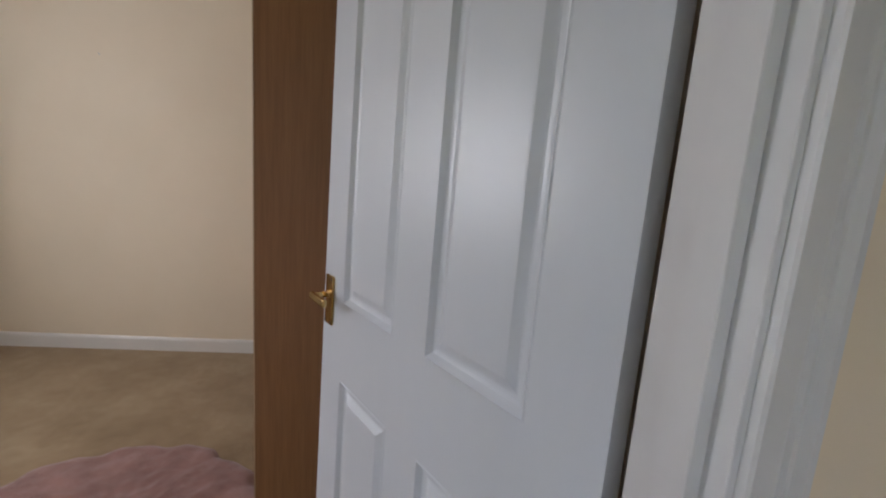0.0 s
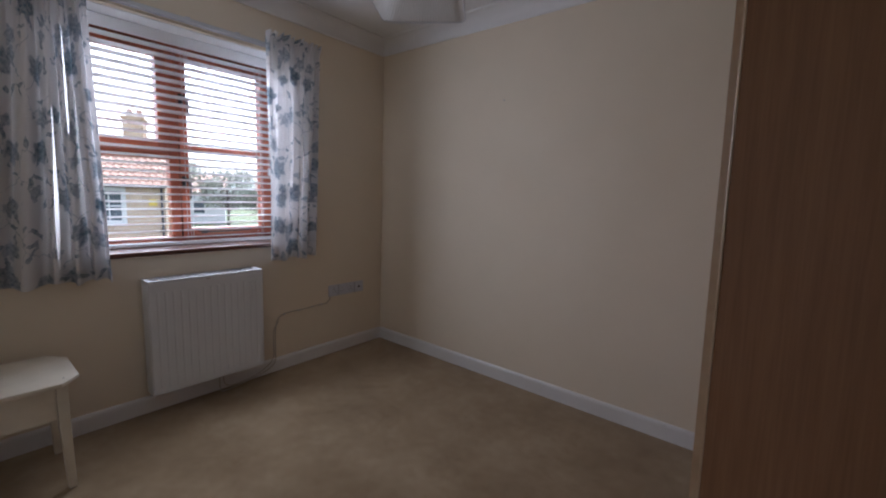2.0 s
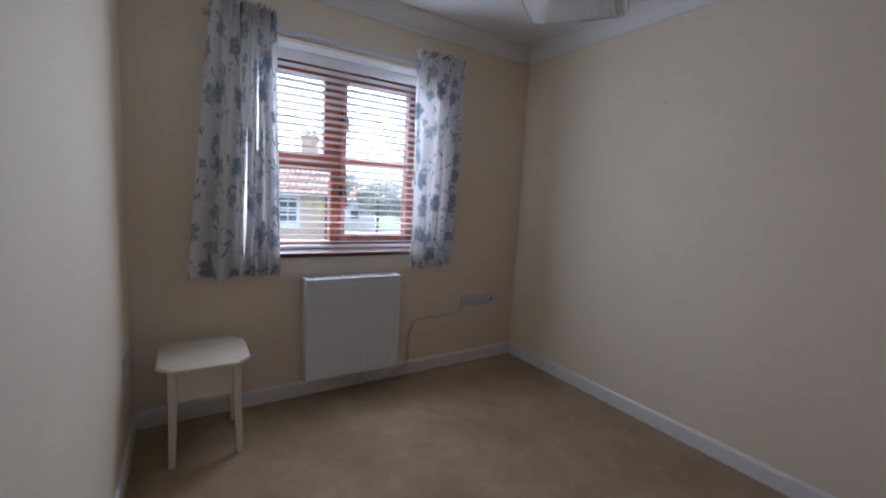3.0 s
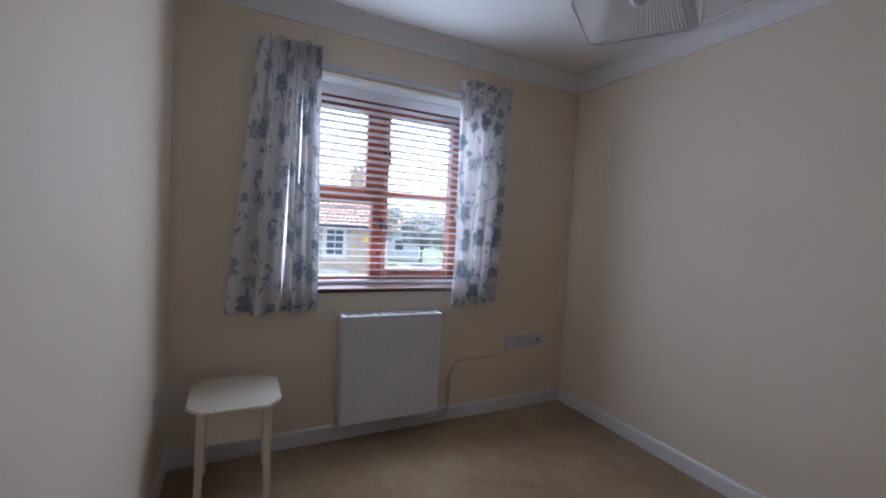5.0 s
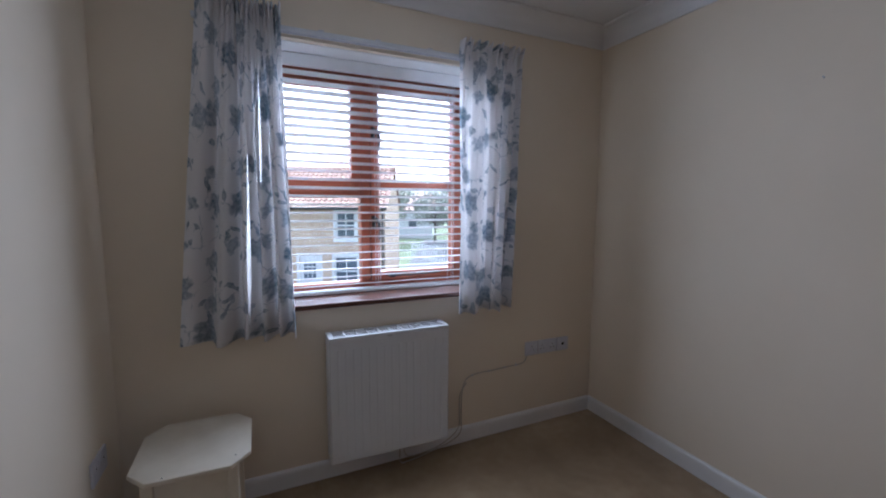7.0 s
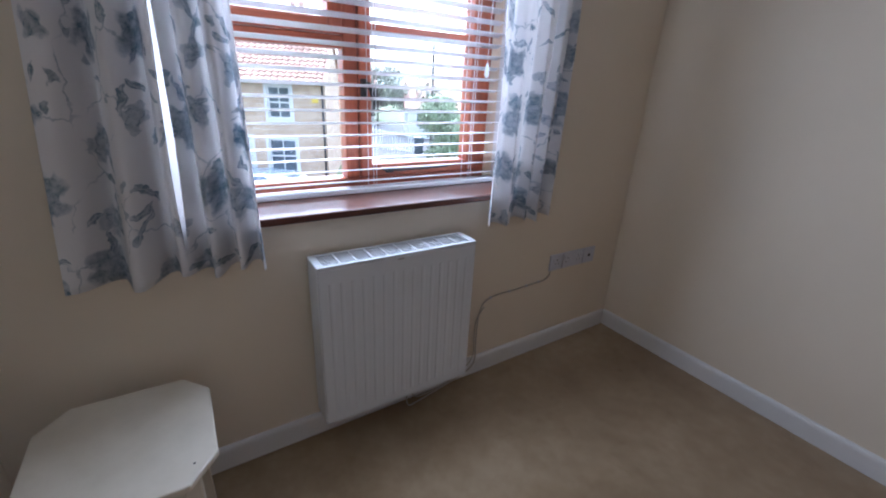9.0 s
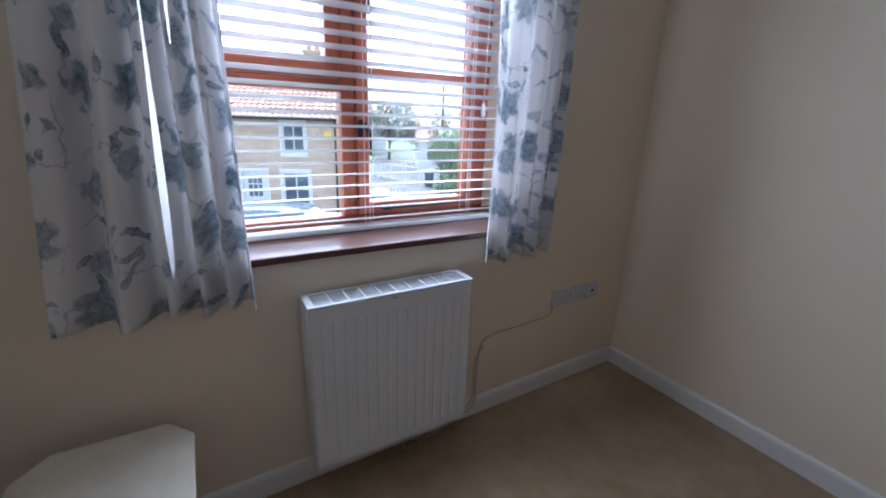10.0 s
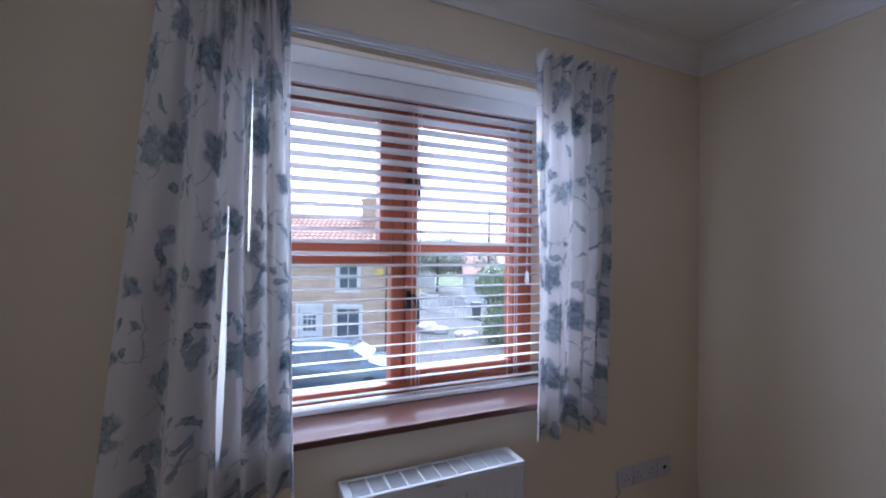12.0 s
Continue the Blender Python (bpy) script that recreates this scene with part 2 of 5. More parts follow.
    l.new(b.outputs[0], ms.inputs[1])
    l.new(tr.outputs[0], ms.inputs[2])
    l.new(ms.outputs[0], out.inputs["Surface"])
    weave = tex_noise(t, uv, 900, 2, 0.5)
    bump(t, b, weave, 0.15, 0.0008)
    return m


def lining_material():
    m = bpy.data.materials.new("white_curtain_lining")
    t, n, l, b = nodes_of(m)
    c = ramp(t, tex_noise(t, coords(t), 9, 4, 0.6), [(0.3, (0.78, 0.78, 0.77)), (0.7, (0.84, 0.84, 0.83))])
    l.new(c, b.inputs["Base Color"])
    b.inputs["Roughness"].default_value = 0.9
    tr = t.nodes.new("ShaderNodeBsdfTranslucent")
    l.new(c, tr.inputs["Color"])
    ms = t.nodes.new("ShaderNodeMixShader")
    ms.inputs[0].default_value = 0.5
    l.new(b.outputs[0], ms.inputs[1])
    l.new(tr.outputs[0], ms.inputs[2])
    l.new(ms.outputs[0], t.nodes["Material Output"].inputs["Surface"])
    return m


def shade_material():
    m = bpy.data.materials.new("pleated_ivory_voile")
    t, n, l, b = nodes_of(m)
    c = coords(t)
    l.new(ramp(t, tex_noise(t, c, 25, 4, 0.6), [(0.3, (0.50, 0.48, 0.45)), (0.7, (0.58, 0.565, 0.54))]), b.inputs["Base Color"])
    b.inputs["Roughness"].default_value = 0.85
    tr = t.nodes.new("ShaderNodeBsdfTranslucent")
    tr.inputs["Color"].default_value = (0.72, 0.70, 0.66, 1)
    ms = t.nodes.new("ShaderNodeMixShader")
    ms.inputs[0].default_value = 0.4
    l.new(b.outputs[0], ms.inputs[1])
    l.new(tr.outputs[0], ms.inputs[2])
    l.new(ms.outputs[0], t.nodes["Material Output"].inputs["Surface"])
    return m


def glass_material(tint=(0.96, 0.98, 0.98)):
    m = bpy.data.materials.new("window_glass")
    m.use_nodes = True
    t = m.node_tree
    t.nodes.remove(t.nodes["Principled BSDF"])
    tr, gl, fr, ms = (t.nodes.new(k) for k in ("ShaderNodeBsdfTransparent", "ShaderNodeBsdfGlossy", "ShaderNodeFresnel", "ShaderNodeMixShader"))
    tr.inputs["Color"].default_value = (*tint, 1)
    gl.inputs["Roughness"].default_value = 0.02
    fr.inputs["IOR"].default_value = 1.35
    t.links.new(fr.outputs[0], ms.inputs[0])
    t.links.new(tr.outputs[0], ms.inputs[1])
    t.links.new(gl.outputs[0], ms.inputs[2])
    t.links.new(ms.outputs[0], t.nodes["Material Output"].inputs["Surface"])
    return m


M_CARPET, M_RUG, M_CURTAIN, M_SHADE, M_GLASS = carpet_material(), rug_material(), curtain_material(), shade_material(), glass_material()


# ---- building helpers ----
def add_box(bm, x0, y0, z0, x1, y1, z1, bevel=0.0, seg=1):
    vs = bmesh.ops.create_cube(bm, size=1)["verts"]
    for v in vs:
        v.co = Vector((x0 + (v.co.x + .5) * (x1 - x0), y0 + (v.co.y + .5) * (y1 - y0), z0 + (v.co.z + .5) * (z1 - z0)))
    if bevel:
        es = list({e for v in vs for e in v.link_edges})
        bmesh.ops.bevel(bm, geom=es, offset=bevel, segments=seg, profile=0.5, affect="EDGES")


def add_tube(bm, pts, r, n=8, cap=True):
    pts = [Vector(p) for p in pts]
    rings = []
    up = Vector((0, 0, 1))
    for i, p in enumerate(pts):
        d = (pts[min(i + 1, len(pts) - 1)] - pts[max(i - 1, 0)]).normalized()
        a = d.cross(up)
        if a.length < 0.05:
            a = d.cross(Vector((1, 0, 0)))
        a.normalize()
        c = a.cross(d).normalized()
        rr = r[i] if isinstance(r, (list, tuple)) else r
        rings.append([bm.verts.new(p + rr * (math.cos(k * 2 * math.pi / n) * a + math.sin(k * 2 * math.pi / n) * c)) for k in range(n)])
    for q, w in zip(rings, rings[1:]):
        for k in range(n):
            bm.faces.new((q[k], q[(k + 1) % n], w[(k + 1) % n], w[k]))
    if cap:
        bm.faces.new(rings[0][::-1])
        bm.faces.new(rings[-1])


def smooth_path(pts, per=8):
    """Catmull-Rom through the points."""
    pts = [Vector(p) for p in pts]
    out = []
    for i in range(len(pts) - 1):
        p0, p1, p2, p3 = pts[max(i - 1, 0)], pts[i], pts[i + 1], pts[min(i + 2, len(pts) - 1)]
        for k in range(per):
            u = k / per
            out.append(0.5 * (2 * p1 + (p2 - p0) * u + (2 * p0 - 5 * p1 + 4 * p2 - p3) * u * u + (3 * p1 - p0 - 3 * p2 + p3) * u ** 3))
    return out + [pts[-1]]


def finish(name, bm, material, smooth=False):
    bmesh.ops.recalc_face_normals(bm, faces=bm.faces)
    me = bpy.data.meshes.new(name)
    bm.to_mesh(me)
    bm.free()
    me.materials.append(material)
    if smooth:
        for p in me.polygons:
            p.use_smooth = True
    return me


def part(name, bm, material, parent=None, label="", smooth=False):
    ob = new(name, finish(name, bm, material, smooth))
    if parent is not None:
        ob.parent = parent
    return tagged(ob, label)


def box_part(name, dims, material, parent=None, label="", bevel=0.002, seg=2):
    bm = bmesh.new()
    add_box(bm, *dims, bevel, seg)
    return part(name, bm, material, parent, label)


def thing(name, at, label, category, group=""):
    ob = new(name)
    ob.empty_display_size = 0.1
    ob.location = at
    return tagged(ob, label, category, group)


def structure(name, boxes, material, label="", bevel=0.0):
    bm = bmesh.new()
    for d in boxes:
        add_box(bm, *d, bevel)
    return tagged(part(name, bm, material), label, kind="structure")


def extruded(name, profile, a, b, material, parent=None, label="", smooth=False):
    """A profile of (out, up) pairs, run from a to b along x or y; out points to the left of the run."""
    bm = bmesh.new()
    a, b = Vector(a), Vector(b)
    d = (b - a).normalized()
    out = Vector((-d.y, d.x, 0))
    r0 = [bm.verts.new(a + out * o + Vector((0, 0, u))) for o, u in profile]
    r1 = [bm.verts.new(b + out * o + Vector((0, 0, u))) for o, u in profile]
    n = len(profile)
    for k in range(n):
        bm.faces.new((r0[k], r0[(k + 1) % n], r1[(k + 1) % n], r1[k]))
    bm.faces.new(r0)
    bm.faces.new(r1[::-1])
    return part(name, bm, material, parent, label, smooth)


# ---- room shell ----
structure("floor", [(XW - 0.3, 0.6, -0.12, 1.6, YN + 0.1, 0)], M_CARPET, "beige brown cut-pile carpet with faint worn patches")
structure("ceiling", [(XW - 0.3, 0.6, ZC, 1.6, YN + 0.1, ZC + 0.1)], M_CEIL, "plain white painted ceiling")
structure("wall_north", [(XW - 0.3, YN, 0, XE + 0.1, YN + 0.1, ZC)], M_WALL, "smooth cream painted bedroom wall")
structure("wall_west", [(XW - 0.3, YH, 0, XW, WY0, ZC), (XW - 0.3, WY1, 0, XW, YN, ZC), (XW - 0.3, WY0, 0, XW, WY1, WZ0), (XW - 0.3, WY0, WZ1, XW, WY1, ZC)], M_WALL, "cream painted outer wall with the window opening")
structure("wall_south", [(XW, YH, 0, DX0 - 0.03, YS, ZC), (DX1 + 0.03, YH, 0, 1.5, YS, ZC), (DX0 - 0.03, YH, DH + 0.03, DX1 + 0.03, YS, ZC)], M_WALL, "cream painted wall with the doorway")
structure("wall_east", [(XE, YS, 0, XE + 0.1, YN, ZC)], M_WALL, "cream painted wall behind the wardrobe")
structure("landing_wall_east", [(1.5, 0.6, 0, 1.6, YH, ZC)], M_WALL, "cream painted landing wall")
structure("landing_wall_west", [(-1.5, 0.7, 0, -1.4, YH, ZC)], M_WALL, "cream painted landing wall")
# window opening invented out of view, to go with the landing fill lamp
structure("landing_wall_south", [(-1.5, 0.6, 0, -0.65, 0.7, ZC), (0.25, 0.6, 0, 1.5, 0.7, ZC), (-0.65, 0.6, 0, 0.25, 0.7, 1.0), (-0.65, 0.6, 2.0, 0.25, 0.7, ZC)], M_WALL, "cream painted landing wall with an added, unseen window opening")
structure("lower_storey", [(XW - 0.3, 0.6, -2.95, 1.6, YN + 0.1, -0.1205)], M_WALL, "plain rendered lower storey under the bedroom")
# white reveal lining of the window opening
structure("window_reveal", [(XW - 0.27, WY0 + 0.002, WZ1 - 0.004, XW - 0.003, WY1 - 0.002, WZ1 - 0.001), (XW - 0.27, WY0 + 0.001, WZ0 + 0.03, XW - 0.003, WY0 + 0.004, WZ1 - 0.004), (XW - 0.27, WY1 - 0.004, WZ0 + 0.03, XW - 0.003, WY1 - 0.001, WZ1 - 0.004)], M_CEIL, "white painted plaster window reveal")

# coving: concave quarter with small steps
COVE = [(0, 0), (0, -0.100), (0.008, -0.100), (0.012, -0.090)] + [(0.090 - 0.078 * math.cos(radians(a)), -0.012 - 0.078 * (1 - math.sin(radians(a)))) for a in range(5, 90, 12)] + [(0.092, -0.012), (0.100, -0.008), (0.100, 0)]
for nm, a, b in (("coving_north", (XE, YN, ZC), (XW, YN, ZC)), ("coving_west", (XW, YN, ZC), (XW, YS, ZC)), ("coving_south", (XW, YS, ZC), (XE, YS, ZC)), ("coving_east", (XE, YS, ZC), (XE, YN, ZC))):
    tagged(extruded(nm, COVE, a, b, M_CEIL), "white plaster coving between wall and ceiling", kind="structure")
# skirting boards with a rounded top
SKIRT = [(0, 0), (0.015, 0), (0.015, 0.072), (0.013, 0.082), (0.008, 0.089), (0.003, 0.091), (0, 0.091)]
for nm, a, b in (("baseboard_north", (XE, YN, 0), (XW, YN, 0)), ("baseboard_west", (XW, YN - 0.015, 0), (XW, YS + 0.015, 0)), ("baseboard_south", (XW, YS, 0), (DX0 - 0.085, YS, 0)), ("baseboard_landing", (1.5, YH, 0), (DX1 + 0.085, YH, 0))):
    tagged(extruded(nm, SKIRT, a, b, M_SKIRT), "white gloss skirting board", kind="structure")

# the outer wall stands a little out of square with the far wall
SKEW = Matrix.Translation((XW, 4.75, 0)) @ Matrix.Rotation(radians(1.2), 4, "Z") @ Matrix.Translation((-XW, -4.75, 0))
for nm in ("wall_west", "coving_west", "baseboard_west"):
    bpy.data.objects[nm].matrix_world = SKEW

# door lining, stop and architraves
structure("door_lining", [(DX0 - 0.03, YH - 0.002, 0, DX0, YS + 0.002, DH), (DX1, YH - 0.002, 0, DX1 + 0.03, YS + 0.002, DH), (DX0 - 0.03, YH - 0.002, DH, DX1 + 0.03, YS + 0.002, DH + 0.03),
                          (DX0, YS - 0.082, 0, DX0 + 0.012, YS - 0.044, DH), (DX1 - 0.012, YS - 0.082, 0, DX1, YS - 0.044, DH), (DX0, YS - 0.082, DH - 0.012, DX1, YS - 0.044, DH - 0.0005)], M_GLOSS, "white gloss door lining with planted stops", 0.001)


def architrave(y, out):
    """Moulded architrave round the doorway on one face of the wall."""
    prof = [(0.000, 0.0), (0.000, 0.008), (0.003, 0.010), (0.026, 0.010), (0.029, 0.013), (0.034, 0.013), (0.040, 0.018), (0.047, 0.018), (0.052, 0.014), (0.052, 0.0)]
    prof = [(0.74 * s, o) for s, o in prof]
    bm = bmesh.new()
    for side, x in ((-1, DX0 - 0.006), (1, DX1 + 0.006)):
        lo = [bm.verts.new((x + side * s, y + out * o, 0)) for s, o in prof]
        hi = [bm.verts.new((x + side * s, y + out * o, DH + 0.006 + s)) for s, o in prof]
        for k in range(len(prof) - 1):
            bm.faces.new((lo[k], lo[k + 1], hi[k + 1], hi[k]))
    hl = [bm.verts.new((DX0 - 0.006 - s, y + out * o, DH + 0.006 + s)) for s, o in prof]
    hr = [bm.verts.new((DX1 + 0.006 + s, y + out * o, DH + 0.006 + s)) for s, o in prof]
    for k in range(len(prof) - 1):
        bm.faces.new((hl[k], hl[k + 1], hr[k + 1], hr[k]))
    return bm


tagged(part("architrave_landing", architrave(YH - 0.002, -1), M_GLOSS), "white moulded door architrave", kind="structure")
tagged(part("architrave_bedroom", architrave(YS + 0.002, 1), M_GLOSS), "white moulded door architrave", kind="structure")

# ---- window: fixed left light, top-hung vent above it, side-hung casement on the right ----
FX0, FX1 = XW - 0.315, XW - 0.245
window = tagged(new("window_1"), "red-brown stained timber casement window with closed lights", "window", kind="structure")


def frame_bar(name, y0, z0, y1, z1, x0=FX0, x1=FX1, bevel=0.006, parent=window):
    return box_part(name, (x0, y0, z0, x1, y1, z1), M_FRAME if z1 - z0 > y1 - y0 else M_FRAMEY, parent, "", bevel, 2)


frame_bar("frame_jamb", WY0 + 0.004, 0.89, WY0 + 0.062, WZ1 - 0.004)
frame_bar("frame_jamb", WY1 - 0.062, 0.89, WY1 - 0.004, WZ1 - 0.004)
frame_bar("frame_head", WY0 + 0.062, 2.012, WY1 - 0.062, WZ1 - 0.004)
frame_bar("frame_foot", WY0 + 0.062, 0.88, WY1 - 0.062, 0.925)
frame_bar("mullion", 3.634, 0.925, 3.686, 2.012)
frame_bar("transom", WY0 + 0.062, 1.386, 3.634, 1.428)
SX0, SX1 = FX0 + 0.012, FX1 + 0.010


def sash(name, y0, z0, y1, z1, w, bar=None, panes=((0, 1),)):
    s = new(name)
    s.parent = window
    frame_bar("stile", y0, z0, y0 + w, z1, SX0, SX1, 0.005, s)
    frame_bar("stile", y1 - w, z0, y1, z1, SX0, SX1, 0.005, s)
    frame_bar("rail", y0 + w, z0, y1 - w, z0 + w, SX0, SX1, 0.005, s)
    frame_bar("rail", y0 + w, z1 - w, y1 - w, z1, SX0, SX1, 0.005, s)
    if bar:
        frame_bar("glazing_bar", y0 + w, bar - 0.016, y1 - w, bar + 0.016, SX0 + 0.008, SX1 - 0.012, 0.004, s)
    zs = [z0 + w] + ([bar] if bar else []) + [z1 - w]
    for a, b in zip(zs, zs[1:]):
        p = box_part("pane", (SX0 + 0.020, y0 + w - 0.004, a - 0.004 + (0.004 if a == bar else 0), SX0 + 0.024, y1 - w + 0.004, b + 0.004 - (0.004 if b == bar else 0)), M_GLASS, s, "clear glass pane", 0)
        p.visible_shadow = False
    return s


sash("vent_sash", WY0 + 0.064, 1.430, 3.632, 2.010, 0.050)
sash("casement_sash", 3.688, 0.927, WY1 - 0.064, 2.010, 0.048, bar=1.462)
pane = box_part("pane", (SX0 + 0.010, WY0 + 0.064, 0.927, SX0 + 0.014, 3.632, 1.384), M_GLASS, window, "clear glass pane", 0)
pane.visible_shadow = False


def window_fastener(z):
    h = new("window_fastener")
    h.parent = window
    bm = bmesh.new()
    add_box(bm, SX1 + 0.0005, 3.690, z - 0.036, SX1 + 0.007, 3.716, z + 0.036, 0.003, 2)
    add_tube(bm, smooth_path([(SX1 + 0.004, 3.703, z + 0.012), (SX1 + 0.024, 3.706, z + 0.016), (SX1 + 0.034, 3.722, z), (SX1 + 0.034, 3.730, z - 0.045), (SX1 + 0.030, 3.728, z - 0.092)], 5), [0.013] * 8 + [0.010] * 7 + [0.0065] * 5 + [0.009], 8)
    part("lever", bm, M_BLACK, h, "black iron window fastener", True)


window_fastener(1.255)
window_fastener(1.735)
stay = new("casement_stay")
stay.parent = window
bm = bmesh.new()
add_tube(bm, smooth_path([(SX1 + 0.012, 3.80, 0.952), (SX1 + 0.016, 3.86, 0.950), (SX1 + 0.016, 4.02, 0.952), (SX1 + 0.013, 4.10, 0.957)], 5), 0.0045, 8)
add_box(bm, SX1 + 0.0005, 3.79, 0.940, SX1 + 0.012, 3.825, 0.958, 0.003, 2)
add_tube(bm, smooth_path([(SX1 + 0.014, 3.795, 0.950), (SX1 + 0.022, 3.775, 0.956), (SX1 + 0.022, 3.765, 0.966)], 4), 0.004, 8)
part("arm", bm, M_BLACK, stay, "black iron casement stay", True)

bm = bmesh.new()
add_box(bm, FX1 - 0.02, WY0 + 0.005, 0.861, XW + 0.055, WY1 - 0.005, 0.886, 0.006, 3)
tagged(part("window_sill", bm, M_SILL), "varnished dark red-brown wooden window sill", kind="structure")

# ---- venetian blind ----
BX = XW - 0.165
blind = thing("venetian_blind", (BX, 3.68, 0.886), "white wooden venetian blind lowered with its slats open", "blind")
BY0, BY1 = WY0 + 0.018, WY1 - 0.018
blind_inv = Matrix.Translation(blind.location).inverted()


def blind_part(name, bm, material, label="", parent=blind, smooth=False):
    bm.transform(blind_inv)
    return part(name, bm, material, parent, label, smooth)


bm = bmesh.new()
add_box(bm, BX - 0.030, BY0, WZ1 - 0.052, BX + 0.028, BY1, WZ1 - 0.006, 0.004, 2)
blind_part("headrail", bm, M_SLAT)
bm = bmesh.new()
add_box(bm, BX + 0.0285, BY0 - 0.006, WZ1 - 0.066, BX + 0.038, BY1 + 0.006, WZ1 - 0.006, 0.003, 2)
blind_part("valance", bm, M_SLAT)
bm = bmesh.new()
add_box(bm, BX - 0.026, BY0, 0.887, BX + 0.026, BY1, 0.906, 0.004, 2)
blind_part("bottom_rail", bm, M_SLAT)
# one slat mesh, slightly crowned, shared by all slats
bm = bmesh.new()
rows_ = []
for k in range(7):
    u = -1 + k / 3
    rows_.append([bm.verts.new((0.0245 * u, y, 0.0030 * (1 - u * u) + o)) for y in (BY0 - 3.68 + 0.003, BY1 - 3.68 - 0.003) for o in (0, 0.0026)])
for a, b in zip(rows_, rows_[1:]):
    bm.faces.new((a[0], b[0], b[2], a[2]))
    bm.faces.new((a[1], a[3], b[3], b[1]))
    bm.faces.new((a[0], a[1], b[1], b[0]))
    bm.faces.new((a[2], b[2], b[3], a[3]))
bm.faces.new((rows_[0][0], rows_[0][2], rows_[0][3], rows_[0][1]))
bm.faces.new((rows_[-1][0], rows_[-1][1], rows_[-1][3], rows_[-1][2]))
slat_mesh = finish("slat", bm, M_SLAT, True)
N_SLAT, PITCH = 26, 0.0425
for k in range(N_SLAT):
    s = new("slat", slat_mesh)
    s.parent = blind
    s.matrix_basis = pose(0, random.uniform(-0.002, 0.002), 0.040 + k * PITCH, 0, -11 + random.uniform(-1.2, 1.2), 0)
for y in (3.215, 3.70, 4.135):
    for dy, xo in ((0.0, 0.0265), (0.012, 0.0262), (0.0, -0.0265)):
        bm = bmesh.new()
        add_tube(bm, [(BX + xo, y + dy, 0.893), (BX + xo, y + dy, WZ1 - 0.05)], 0.0013, 6)
        blind_part("ladder_cord", bm, M_SLAT)
bm = bmesh.new()
add_tube(bm, smooth_path([(BX + 0.042, 4.185, WZ1 - 0.06), (BX + 0.043, 4.188, 1.7), (BX + 0.042, 4.184, 1.37)], 6), 0.0014, 6)
pull = blind_part("pull_cord", bm, M_SLAT)
bm = bmesh.new()
add_tube(bm, [(BX + 0.042, 4.184, z) for z in (1.372, 1.362, 1.345, 1.325, 1.318)], [0.003, 0.006, 0.0085, 0.010, 0.004], 10)
blind_part("acorn", bm, M_SLAT, "white cord acorn", pull, True)

# ---- curtain track ----
track = thing("curtain_track", (XW, 3.68, 2.10), "white plastic curtain track on small wall brackets", "curtain track")
tinv = Matrix.Translation(track.location).inverted()
bm = bmesh.new()
add_box(bm, XW + 0.040, 2.90, 2.090, XW + 0.062, 4.46, 2.112, 0.003, 2)
bm.transform(tinv)
part("rail", bm, M_GLOSS, track)
bm = bmesh.new()
add_box(bm, XW + 0.047, 2.91, 2.084, XW + 0.055, 4.45, 2.0895)
bm.transform(tinv)
part("rail_lip", bm, M_PLASTIC, track)
for y in (2.98, 3.40, 3.66, 3.92, 4.38):
    bm = bmesh.new()
    add_box(bm, XW, y - 0.010, 2.092, XW + 0.0395, y + 0.010, 2.120, 0.002, 1)
    add_box(bm, XW + 0.034, y - 0.012, 2.1125, XW + 0.058, y + 0.012, 2.120, 0.002, 1)
    bm.transform(tinv)
    part("bracket", bm, M_PLASTIC, track)


